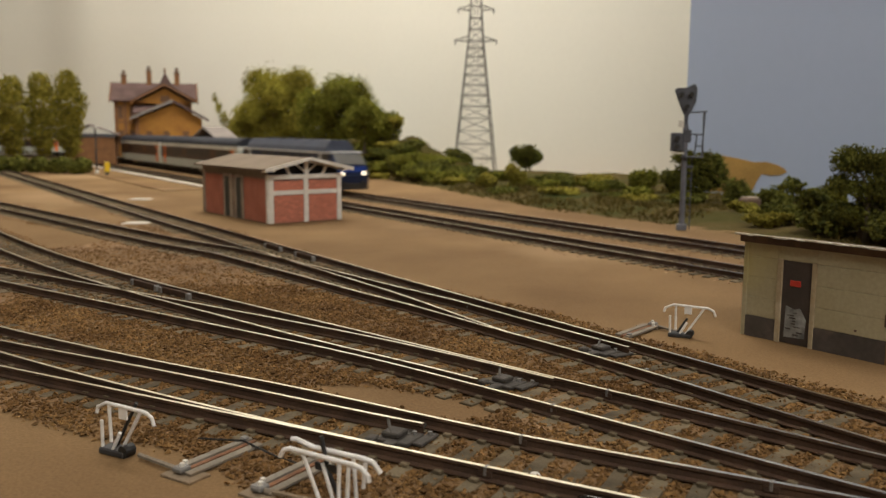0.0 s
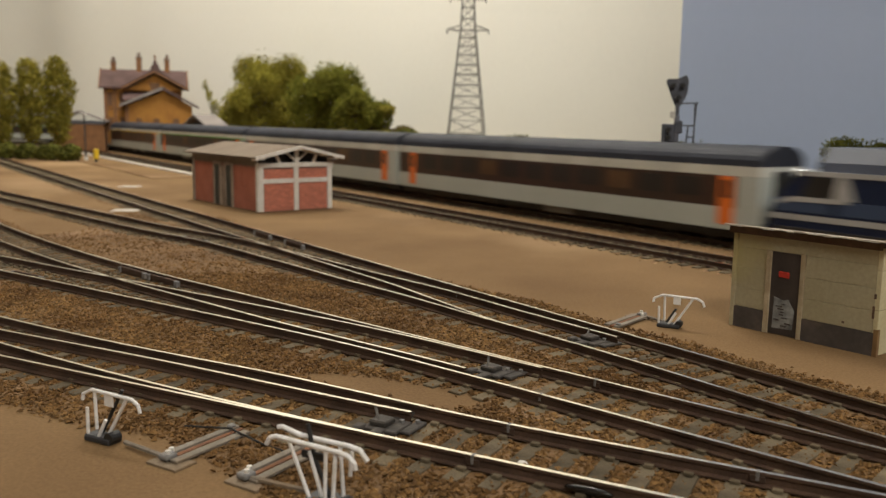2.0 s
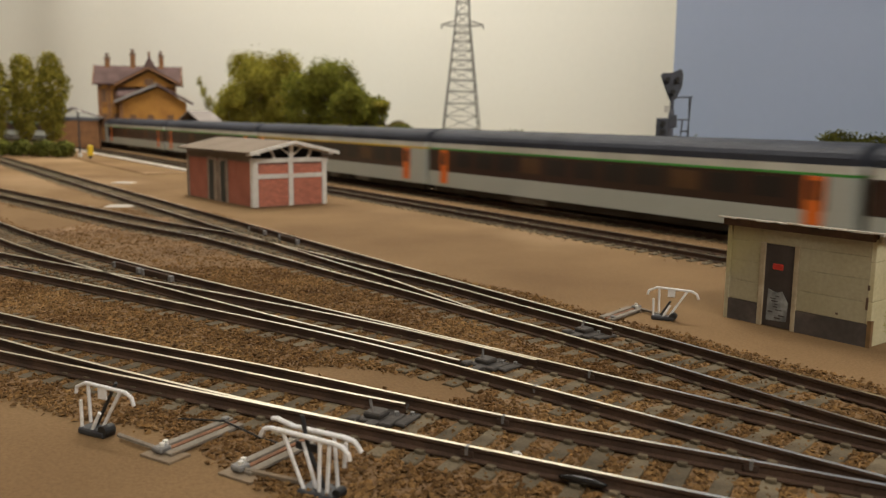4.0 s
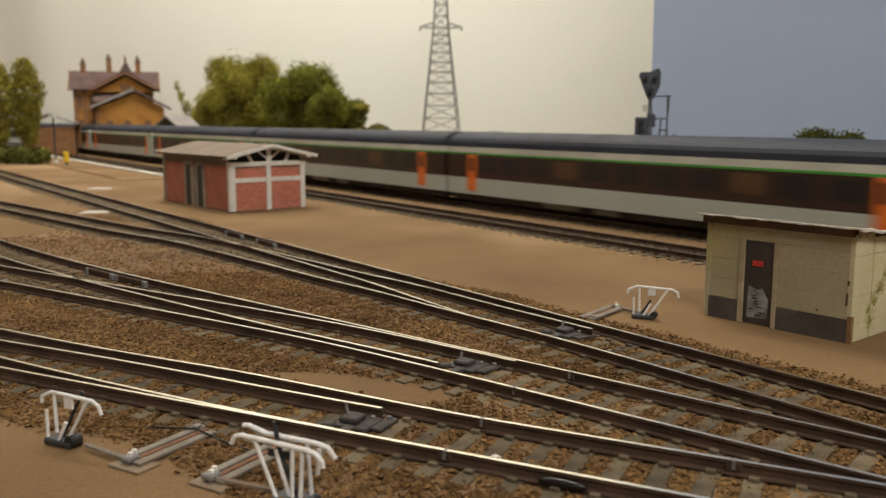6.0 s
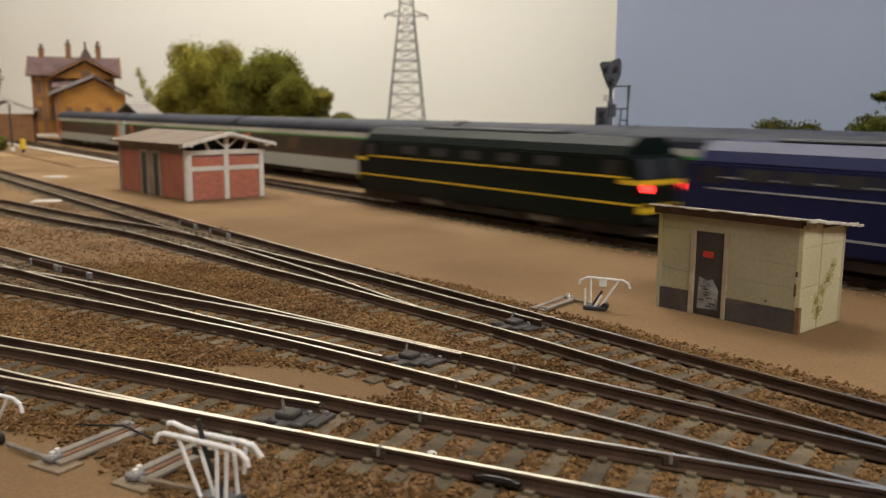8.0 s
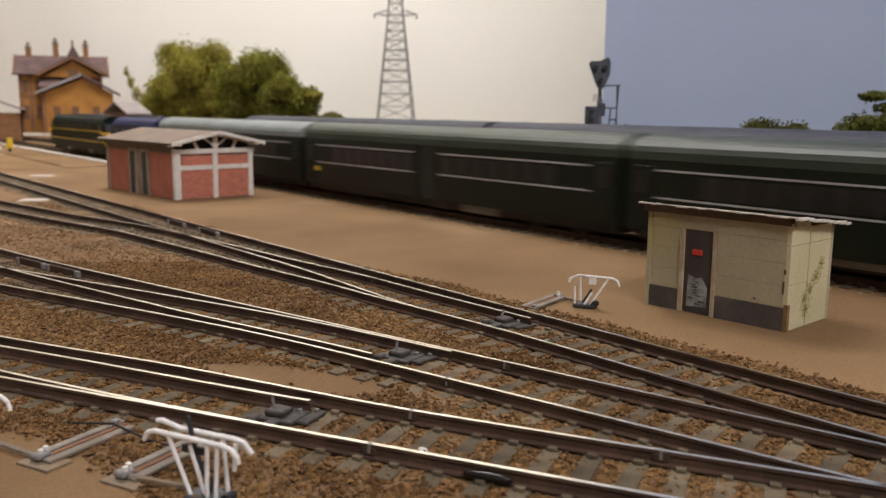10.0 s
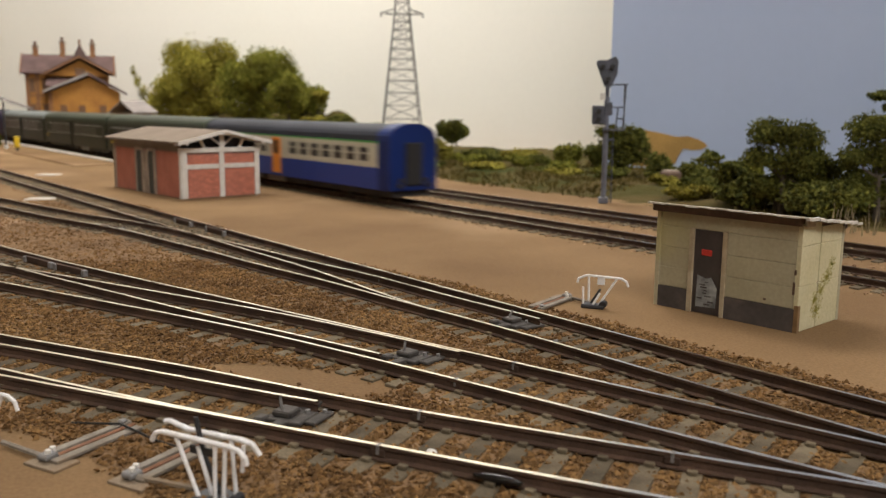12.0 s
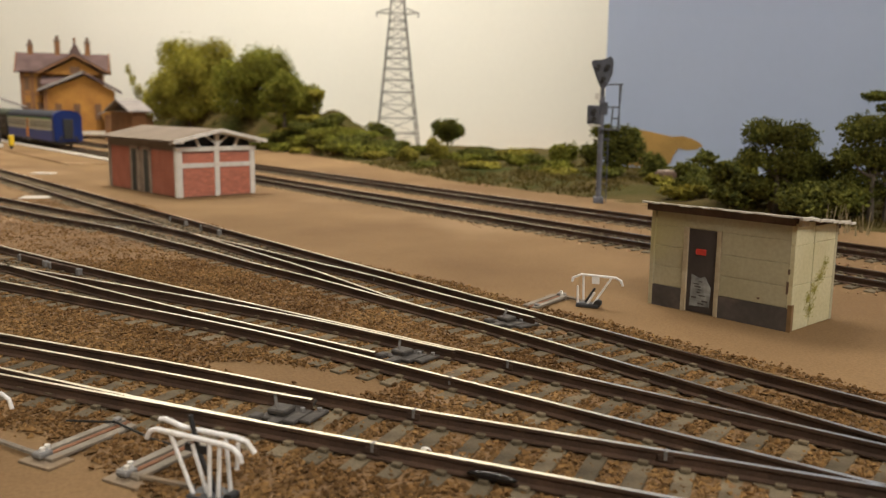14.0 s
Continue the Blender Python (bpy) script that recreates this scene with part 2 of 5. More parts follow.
def sleeper_mesh(length):
    bm = boxes((-1.65, 1.65, -length / 2, length / 2, -4.2, -2.6), bevel=0.15)
    for y in (-8.7, 8.7):
        for d in (-1.55, 1.55):
            box(bm, -0.85, 0.85, y + d - 0.6, y + d + 0.6, -2.6, -1.9, 0.12)
    bmesh.ops.scale(bm, vec=(MM, MM, MM), verts=bm.verts)
    me = bpy.data.meshes.new("sleeper")
    bm.to_mesh(me)
    bm.free()
    me.materials.append(SLEEPER)
    return me


FOOT = []  # where sleepers lie: middle, direction across the track, half length
SLEEPERS = {k: sleeper_mesh(30 + 3 * k) for k in range(0, 10)}
rng = random.Random(4)


def sleepers(pts, parent, extra=None, skip=None):
    """Sleepers across a line of points 7.2 mm apart; extra(p): how much longer on the left of the line."""
    nn = normals(pts)
    for p, n in zip(pts, nn):
        if skip and skip(p):
            continue
        more = extra(p) if extra else 0.0
        k = max(0, min(9, round(abs(more) / 3)))
        ob = new("sleeper", SLEEPERS[k])
        ob.parent = parent
        q = p + n * (math.copysign(1.5 * k, more))
        FOOT.append((q.x, q.y, n.x, n.y, 15 + 1.5 * k))
        ob.matrix_basis = mm_pose(q.x + rng.uniform(-0.3, 0.3), q.y + rng.uniform(-0.3, 0.3), rng.uniform(-0.15, 0.05), math.degrees(math.atan2(n.y, n.x)) - 90 + rng.uniform(-1.5, 1.5))


def track(name, label, f, x0, x1, rails, spread=None, skip=None):
    """A line of sleepers along f, with its rails: (line, offset, from, to, name)."""
    t = thing(name, label, "railway track", group="station tracks")
    for g, off, a, b, word in rails:
        rail(curve(g, a, b, 4.0), off, t, "thin movable switch blade" if word == "switch_blade" else "", -0.04 if word == "switch_blade" else 0.0, word)
    sleepers(curve(f, x0, x1, 7.2), t, spread, skip)
    return t


def ease(base, tip, reach, by):
    """An offset that moves by the given amount towards a blade's tip."""
    def at(x):
        k = max(0.0, min(1.0, (x - tip + reach) / reach))
        return base + by * k * k * (3 - 2 * k)
    return at


def gap(f, g, x):
    d = (f(x + 1) - f(x))
    return (g(x) - f(x)) / math.sqrt(1 + d * d)


track("near_turnout_track", "weathered model railway track with polished rail heads", a_main, -420, 300, [(a_far, 8.7, -420, 300, "rail"), (a_main, -8.7, -420, 300, "rail"), (a_main, ease(7.9, -9, 80, -2.4), -420, -9, "switch_blade"), (a_div, -8.5, -420, -12, "switch_blade")], lambda p: gap(a_main, a_div, p.x) if gap(a_main, a_div, p.x) < 27 else 0)
track("near_turnout_branch", "diverging sleepers of a model turnout", a_div, -420, -6, [], None, lambda p: gap(a_main, a_div, p.x) < 27)
track("middle_turnout_track", "model railway track with dark sleepers in brown ballast", b_main, -420, 190, [(b_main, 8.7, -420, 190, "rail"), (b_low, -8.7, -420, 190, "rail"), (b_low, ease(8.7, 17, 70, -0.6), -420, 17, "switch_blade"), (b_main, ease(-7.6, 8, 60, 2.4), -420, 8, "switch_blade")], lambda p: gap(b_main, b_low, p.x) if gap(b_main, b_low, p.x) > -27 else 0, lambda p: p.x > 95 and b_main(p.x) - a_main(p.x) < 33)
track("middle_turnout_branch", "diverging sleepers of a model turnout in ballast", b_low, -420, 5, [], None, lambda p: gap(b_low, b_main, p.x) < 27)
track("far_turnout_track", "long model siding with worn rails beside the sand", c_main, -1000, 150, [(c_main, 8.7, -1000, 150, "rail"), (c_low, -8.7, -620, 150, "rail"), (c_low, ease(8.7, 41, 60, -2.6), -620, 41, "switch_blade"), (c_main, ease(-8.9, 27, 52, -4.0), -1000, 27, "switch_blade")], lambda p: gap(c_main, c_low, p.x) if gap(c_main, c_low, p.x) > -27 else 0, lambda p: p.x > 70 and c_main(p.x) - b_main(p.x) < 38)
track("far_turnout_branch", "diverging sleepers of a model siding", c_low, -620, 40, [], None, lambda p: gap(c_low, c_main, p.x) < 27)

# the double main line is an oval round the layout
S0, S1, O1, O2 = -1750.0, 250.0, 304.0, 361.0


def oval(s, o):
    """Place and heading (degrees) at s along the oval whose near straight lies at the offset o."""
    r, length = o + 295.0, S1 - S0
    around = 2 * length + 2 * math.pi * r
    s = (s - S0) % around
    if s < length:
        return (*on_main(S0 + s, o), HEAD)
    s -= length
    if s < math.pi * r:
        a = s / r
        cx, cy = on_main(S1, o - r)
        d = math.radians(HEAD + 90) - a
        return cx + r * math.cos(d), cy + r * math.sin(d), HEAD - math.degrees(a)
    s -= math.pi * r
    if s < length:
        return (*on_main(S1 - s, o - 2 * r), HEAD - 180)
    a = (s - length) / r
    cx, cy = on_main(S0, o - r)
    d = math.radians(HEAD - 90) - a
    return cx + r * math.cos(d), cy + r * math.sin(d), HEAD - 180 - math.degrees(a)


def main_track(name, label, o):
    t = thing(name, label, "railway track", group="main line")
    around = 2 * (S1 - S0) + 2 * math.pi * (o + 295)
    count = 400
    ring = [Vector(oval(S0 + around * k / count, o)[:2]) for k in range(count + 1)]
    rail(ring, -8.7, t)
    rail(ring, 8.7, t)
    sleepers([Vector(oval(-1400 + 7.2 * k, o)[:2]) for k in range(215)], t)
    rest = [Vector(oval(150 + 7.2 * k, o)[:2]) for k in range(int((around - 1550) / 7.2))]
    verts, faces = [], []
    for p, n in zip(rest, normals(rest)):
        d = Vector((n.y, -n.x))
        base = len(verts)
        for z in (-4.2, -2.6):
            for a, b in ((-1.5, -15), (1.5, -15), (1.5, 15), (-1.5, 15)):
                q = p + d * a + n * b
                verts.append((q.x, q.y, z))
        faces += [[base + i for i in q] for q in ((4, 5, 6, 7), (0, 1, 5, 4), (1, 2, 6, 5), (2, 3, 7, 6), (3, 0, 4, 7))]
    far = arrays("sleeper_row", verts, faces, SLEEPER, t)
    tagged(far, kind="stuff")


main_track("main_track_near", "main line model track with dark wooden sleepers in sand", O1)
main_track("main_track_far", "main line model track behind, with worn rails", O2)



# ---- trains ----
ROOF_GREY = material("coach_roof_grey", (0.040, 0.043, 0.056), 0.55, 0.0, scale=30, fine=900, bump=0.05, grit=0.15, spec=0.14)
# Paler roof colour for one green coach, the bright wall's sheen painted in.
ROOF_SHEEN = material("silver_sheen_roof", (0.20, 0.22, 0.21), 0.5, 0.0, scale=30, fine=900, bump=0.05, grit=0.15, spec=0.25)
PALE = material("pale_grey_coach_paint", (0.48, 0.51, 0.47), 0.4, second=(0.44, 0.47, 0.43), scale=30, bump=0.03, grit=0.15)
OFFWHITE = material("off_white_stripe", (0.66, 0.66, 0.60), 0.4, scale=30, bump=0.03, grit=0.15)
BAND = material("dark_brown_window_band", (0.045, 0.021, 0.015), 0.3, second=(0.034, 0.017, 0.012), scale=30, bump=0.03, grit=0.15)
GLASS = material("dark_window_glass", (0.018, 0.016, 0.016), 0.3, scale=30, bump=0.0, grit=0.15)
# Amber colour in some panes stands for light inside the coach.
LIT_GLASS = material("amber_lit_glass", (0.12, 0.06, 0.025), 0.35, scale=90, bump=0.0, grit=0.15)
ORANGE = material("orange_door_paint", (0.86, 0.20, 0.02), 0.4, second=(0.76, 0.16, 0.015), scale=60, bump=0.03, grit=0.15)
LINE_GREEN = material("green_line_paint", (0.06, 0.36, 0.05), 0.4, bump=0.0, grit=0.15)
LINE_YELLOW = material("yellow_line_paint", (0.80, 0.55, 0.02), 0.4, bump=0.0, grit=0.15)
NAVY = material("navy_loco_paint", (0.014, 0.024, 0.062), 0.35, second=(0.011, 0.019, 0.05), scale=30, bump=0.03, grit=0.15, spec=0.25)
STEEL_BLUE = material("mid_blue_loco_paint", (0.045, 0.075, 0.15), 0.35, second=(0.038, 0.065, 0.13), scale=30, bump=0.03, grit=0.15)
SILVER = material("silver_trim", (0.62, 0.64, 0.66), 0.3, 0.4, bump=0.03, grit=0.15)
FOREST = material("dark_green_coach_paint", (0.008, 0.013, 0.007), 0.4, second=(0.006, 0.010, 0.0055), scale=30, bump=0.03, grit=0.15, spec=0.25)
LOCO_GREEN = material("dark_green_loco_paint", (0.004, 0.009, 0.0075), 0.45, second=(0.003, 0.0075, 0.006), scale=30, bump=0.03, grit=0.15, spec=0.14)
DEEP_BLUE = material("deep_blue_loco_paint", (0.012, 0.016, 0.07), 0.4, second=(0.010, 0.013, 0.06), scale=30, bump=0.03, grit=0.15, spec=0.25)
BRIGHT_BLUE = material("bright_blue_coach_paint", (0.009, 0.046, 0.29), 0.4, second=(0.008, 0.040, 0.25), scale=30, bump=0.03, grit=0.15)
END_BLUE = material("dark_blue_end_paint", (0.007, 0.022, 0.13), 0.45, second=(0.006, 0.018, 0.10), scale=30, bump=0.03, grit=0.15, spec=0.25)
CREAM_COACH = material("cream_coach_paint", (0.62, 0.60, 0.48), 0.4, second=(0.56, 0.54, 0.43), scale=30, bump=0.03, grit=0.15)
UNDER = material("underframe_black", (0.016, 0.014, 0.013), 0.75, second=(0.04, 0.03, 0.022), scale=80, fine=1200)
TANK = material("underframe_tank_grey", (0.20, 0.18, 0.15), 0.6, scale=90)
HEADLIGHT = material("lit_headlight", (1.0, 0.88, 0.62), 0.3, emit=3.0, bump=0.0, grit=0.15)
TAILLIGHT = material("lit_red_tail_lamp", (1.0, 0.03, 0.02), 0.3, emit=9.0, bump=0.0, grit=0.15)
W = 16.5


def roof_line(z0, top, w=W):
    """Half-ellipse roof section from one gutter to the other."""
    return [(w * math.cos(math.pi * k / 14), z0 + (top - z0) * math.sin(math.pi * k / 14) ** 0.75 if 0 < k < 14 else z0) for k in range(15)]


def bogie_mesh(wheelbase):
    bm = boxes((-wheelbase / 2 - 5, wheelbase / 2 + 5, -12, -10.5, 3.5, 7.5), (-wheelbase / 2 - 5, wheelbase / 2 + 5, 10.5, 12, 3.5, 7.5), (-3, 3, -11, 11, 4, 9))
    for x in (-wheelbase / 2, wheelbase / 2):
        for y in (-12.6, 11.6):
            box(bm, x - 2.2, x + 2.2, y, y + 1.0, 3.2, 7.8)
    for x in (-2, 0, 2):
        bar(bm, (x, -12.3, 4), (x, -12.3, 7.6), 0.7)
    bmesh.ops.scale(bm, vec=(MM, MM, MM), verts=bm.verts)
    me = bpy.data.meshes.new("bogie")
    bm.to_mesh(me)
    bm.free()
    me.materials.append(UNDER)
    return me


def wheelset_mesh(r):
    bm = bmesh.new()
    for y in (-8.7, 8.7):
        bar(bm, (0, y - 1.2, r), (0, y + 1.2, r), r, 20)
    bar(bm, (0, -12, r), (0, 12, r), 0.8)
    bmesh.ops.scale(bm, vec=(MM, MM, MM), verts=bm.verts)
    me = bpy.data.meshes.new("wheelset")
    bm.to_mesh(me)
    bm.free()
    me.materials.append(UNDER)
    return me


BOGIE, LOCO_BOGIE, WHEELS = bogie_mesh(28), bogie_mesh(40), wheelset_mesh(5.3)


def add_bogies(car, half, mesh, wheelbase, axles=2):
    for x in (-half, half):
        b = new("bogie", mesh)
        b.parent = car
        b.matrix_basis = mm_pose(x, 0, 0)
        for k in range(axles):
            w = new("wheelset", WHEELS)
            w.parent = b
            w.matrix_basis = mm_pose(wheelbase * (k / (axles - 1) - 0.5), 0, 0)


def window_mesh(w, h):
    bm = boxes((-w / 2, w / 2, -0.12, 0.12, -h / 2, h / 2))
    bmesh.ops.scale(bm, vec=(MM, MM, MM), verts=bm.verts)
    me = bpy.data.meshes.new("window")
    bm.to_mesh(me)
    bm.free()
    return me


def windows(car, xs, z, w, h, mat, y=W, mats=None):
    me = window_mesh(w, h)
    me.materials.append(mat)
    me2 = window_mesh(w, h)
    me2.materials.append(mats or mat)
    for side in (-1, 1):
        for k, x in enumerate(xs):
            ob = new("window", me2 if (k * 7 + side) % 5 == 0 else me)
            ob.parent = car
            ob.matrix_basis = mm_pose(x, side * y, z)


def doors(car, xs, z0, z1, w, mat, y=W, label=""):
    for side in (-1, 1):
        for x in xs:
            bm = boxes((x - w / 2, x + w / 2, side * y - 0.35, side * y + 0.35, z0, z1), bevel=0.15)
            d = part("door", bm, mat, car, label)
            part("door_window", boxes((x - w * 0.25, x + w * 0.25, side * y - 0.5, side * y + 0.5, z0 + (z1 - z0) * 0.55, z1 - 2)), GLASS, d)


def underframe(car, half, seed, tanks=True):
    part("underframe", boxes((-half + 2, half - 2, -13, 13, 3.0, 10.5)), UNDER, car)
    r = random.Random(seed)
    x = -half * 0.42
    while tanks and x < half * 0.40:
        w = r.uniform(14, 34)
        part("equipment_box", boxes((x, x + w, -14.5, 14.5, r.uniform(2.6, 4.0), 7.0), bevel=0.5), TANK if r.random() < 0.45 else UNDER, car)
        x += w + r.uniform(5, 14)
    part("buffer", bars([((-half - 2.6, -10, 10), (-half, -10, 10)), ((-half - 2.6, 10, 10), (-half, 10, 10)), ((half, -10, 10), (half + 2.6, -10, 10)), ((half, 10, 10), (half + 2.6, 10, 10))], 1.6, 10), UNDER, car)


def express_coach(length, stripe, label, seed):
    """A long express coach: pale lower side, dark window band, coloured line, orange doors."""
    car, h = thing("express_coach", label, "railway coach", group="express train"), length / 2
    inset = 19 if seed < 23 else 27
    part("lower_side", boxes((-h, h, -W, W, 7.2, 18)), PALE, car)
    part("window_band", boxes((-h, h, -W + 0.05, W - 0.05, 18, 33.4)), BAND, car)
    part("colour_line", boxes((-h, h, -W, W, 33.4, 34.6)), stripe, car)
    part("upper_side", boxes((-h, h, -W, W, 34.6, 38.2)), OFFWHITE, car)
    part("roof", section(roof_line(38.2, 48.0), -h, h), ROOF_GREY, car, smooth=False)
    for x in range(-5, 6):
        part("roof_rib", section([(y * 1.004, z + 0.12) for y, z in roof_line(38.2, 48.0)], x * h / 5.6 - 0.4, x * h / 5.6 + 0.4), ROOF_GREY, car)
    n = 11
    windows(car, [-h * 0.74 + 2 * h * 0.74 * k / (n - 1) for k in range(n)], 27.0, 17.0, 9.5, GLASS, W, LIT_GLASS)
    doors(car, (-h + ({29: 12, 23: 16}.get(seed, inset)), h - inset), 9.5, 33.2, 9.0, ORANGE, label="orange folding door")
    part("end_panel", boxes((h - inset + 6, h + 0.1, -W - 0.1, W + 0.1, 18, 33.3)), BAND if seed in (24, 25) else PALE, car)
    for x in (-h, h):
        part("gangway", boxes((x - 2.4, x + 2.4, -6, 6, 10, 36), bevel=0.8), BLACK, car)
    underframe(car, h, seed)
    add_bogies(car, h - 46, BOGIE, 28)
    return car


LOCO_ROOF = material("dark_loco_roof", (0.062, 0.072, 0.105), 0.45, scale=40, bump=0.03, grit=0.15)


def diesel_express_loco(length):
    """A large blue diesel with raked cab ends and silver bands."""
    car, h = thing("blue_diesel_locomotive", "navy blue express diesel locomotive with silver bands and lit headlights", "locomotive", group="express train"), length / 2
    side = [(-h, 8), (h, 8), (h + 1, 17), (h - 3, 26), (h - 15, 37.5), (-h + 15, 37.5), (-h + 3, 26), (-h - 1, 17)]
    part("body", extrude(side, -W, W, 0.9), NAVY, car)
    part("lower_panel", boxes((-h + 34, h - 60, -W - 0.25, W + 0.25, 19.5, 25.5)), STEEL_BLUE, car)
    part("lower_panel", boxes((-h + 2, -h + 30, -W - 0.25, W + 0.25, 19.5, 25.5)), STEEL_BLUE, car)
    part("roof", section([(W - 1, 37.5), (W - 2.5, 42), (9, 48.6), (-9, 48.6), (-W + 2.5, 42), (-W + 1, 37.5)], -h + 22, h - 26), LOCO_ROOF, car)
    part("skirt", boxes((-h + 3, h - 3, -W - 0.2, W + 0.2, 5.0, 12.5), bevel=0.3), UNDER, car)
    for x in (-70, -30, 12, 50):
        part("roof_fan", bars([((x, 0, 48.5), (x, 0, 49.6))], 8, 18), IRON, car)
    for z, a in ((15.8, 2.5), (35.9, 2.1)):
        part("silver_band", boxes((-h + (0 if z < 20 else 14), h - (0 if z < 20 else 14), -W - 0.35, W + 0.35, z, z + a)), SILVER, car)
    for d in (-1, 1):
        x = d * (h - 24)
        for s in (-1, 1):
            o = [(x - d * 8, 26.5), (x + d * 9, 26.5), (x + d * 5, 35.5), (x - d * 10, 35.5)]
            part("cab_side_trim", extrude([(x - d * 17, 26), (x - d * 7, 26), (x - d * 9, 36), (x - d * 13, 36)], s * W - 0.4, s * W + 0.4), SILVER, car)
            part("cab_sill", extrude([(x - d * 14, 24.6), (x + d * 14, 24.0), (x + d * 20, 22.4), (x + d * 20, 24.4), (x + d * 12, 26.4), (x - d * 14, 26.4)], s * W - 0.45, s * W + 0.45), SILVER, car)
            part("cab_window", extrude(o, s * W - 0.3, s * W + 0.3), GLASS, car)
            part("headlight", bars([((d * (h + 0.2), s * 11, 18.5), (d * (h + 1.6), s * 11, 18.5))], 1.7, 14), HEADLIGHT if d > 0 else OFFWHITE, car)
        wind = extrude([(d * (h - 2.6), 26.8), (d * (h - 1.4), 26.8), (d * (h - 11.6), 36), (d * (h - 13), 36)], -W + 2, W - 2)
        part("windscreen", wind, GLASS, car)
        part("windscreen_brow", boxes((d * h - d * 14 - 2.2, d * h - d * 14 + 2.2, -W, W, 36.2, 38.4), bevel=0.5), SILVER, car)
        part("nose_panel", boxes((d * (h + 0.2) - 0.6, d * (h + 0.2) + 0.6, -W + 3, W - 3, 19.5, 25)), BRIGHT_BLUE, car)
        part("buffer_beam", boxes((d * h - 1.5, d * h + 1.5, -W + 1, W - 1, 3.5, 9.5), bevel=0.4), UNDER, car)
    windows(car, [-50, -28, -6, 16, 38, 60], 31, 12, 6.5, GLASS, W)
    underframe(car, h, 5, True)
    add_bogies(car, h - 62, LOCO_BOGIE, 44, 3)
    return car


def goods_loco(name, label, length, paint, line, levels, tail, cab_yellow=False):
    """A flat-ended diesel; levels: heights of the painted lines; tail: whether the red lamps on the rear (+x) end are lit."""
    car, h = thing(name, label, "locomotive", group="second train"), length / 2
    side = [(-h, 7.5), (h, 7.5), (h, 25), (h - 4, 37), (-h + 4, 37), (-h, 25)]
    part("body", extrude(side, -W, W, 0.9), paint, car)
    part("roof", section([(W - 0.8, 37), (W - 3, 41), (8, 44.6), (-8, 44.6), (-W + 3, 41), (-W + 0.8, 37)], -h + 8, h - 8), paint, car)
    part("roof_hatch", boxes((-h * 0.5, h * 0.45, -6, 6, 44.5, 46.0), bevel=0.5), IRON, car)
    for z, a, x0, x1 in levels:
        part("painted_line", boxes((-h + x0, h - x1, -W - 0.2, W + 0.2, z, z + a)), line, car)
    for d in (-1, 1):
        for s in (-1, 1):
            part("cab_window", boxes((d * (h - 15) - 5, d * (h - 15) + 5, s * W - 0.3, s * W + 0.3, 29, 35)), GLASS, car)
            part("windscreen", extrude([(d * (h - 1.2), 27.5), (d * (h - 0.2), 27.5), (d * (h - 3.2), 35.5), (d * (h - 4.2), 35.5)], s * 8 - 6, s * 8 + 6), GLASS, car)
            lit = tail and d > 0
            part("tail_lamp", bars([((d * (h - 0.3), s * 12, 23.5), (d * (h + 1.2), s * 12, 23.5))], 1.6, 12), TAILLIGHT if lit else OFFWHITE, car)
        part("end_band", boxes((d * h - 0.5, d * h + 0.5, -W, W, 13, 15.5)), line, car)
        if cab_yellow:
            part("end_flash", boxes((d * (h - 5) - 6, d * (h - 5) + 5.5, -W - 0.3, W + 0.3, 25.0, 27.0)), line, car)
    for k in range(5):
        x = -h * 0.5 + k * h * 0.25
        part("side_grille", boxes((x - 7, x + 7, -W - 0.25, W + 0.25, 30.5, 35)), IRON, car)
    underframe(car, h, 8, True)
    add_bogies(car, h * 0.55, BOGIE, 28)
    return car


def green_coach(length, seed):
    """A ribbed dark green coach with silver window rails and a recessed middle door."""
    car, h = thing("green_coach", "dark green older passenger coach with silver window rails", "railway coach", group="second train"), length / 2
    part("body", boxes((-h, -7, -W, W, 7.0, 36), (7, h, -W, W, 7.0, 36)), FOREST, car)
    part("door_recess", boxes((-7, 7, -W + 1.2, W - 1.2, 7.0, 36)), BLACK, car)
    part("roof", section(roof_line(36, 45.8), -h, h), ROOF_SHEEN if seed == 0 else FOREST_ROOF, car)
    for s in (-1, 1):
        for x0, x1 in ((-h + 16, -12), (12, h - 16)):
            for z in (20.5, 31.5):
                part("window_rail", boxes((x0, x1, s * W - 0.3, s * W + 0.3, z, z + 0.7)), SILVER, car)
    xs = [d * (18 + 12.5 * k) for d in (-1, 1) for k in range(int((h - 36) / 12.5))]
    windows(car, xs, 26.2, 10, 8.2, GLASS, W)
    doors(car, (-h + 8, h - 8), 9.0, 33.5, 9.0, FOREST)
    part("number_plate", boxes((-h + 14, -h + 20, -W - 0.3, W + 0.3, 15.5, 18)), LINE_YELLOW, car, "small yellow class marking")
    for x in (-h, h):
        part("gangway", boxes((x - 2.0, x + 2.0, -6, 6, 10, 35), bevel=0.8), BLACK, car)
    underframe(car, h, seed)
    add_bogies(car, h - 40, BOGIE, 28)
    return car


FOREST_ROOF = material("green_grey_roof", (0.035, 0.045, 0.028), 0.42, 0.0, scale=30, bump=0.03, grit=0.15, spec=0.25)


AMBER = material("amber_orange_door_paint", (0.88, 0.32, 0.02), 0.4, second=(0.80, 0.27, 0.015), scale=60, bump=0.0, grit=0.1)


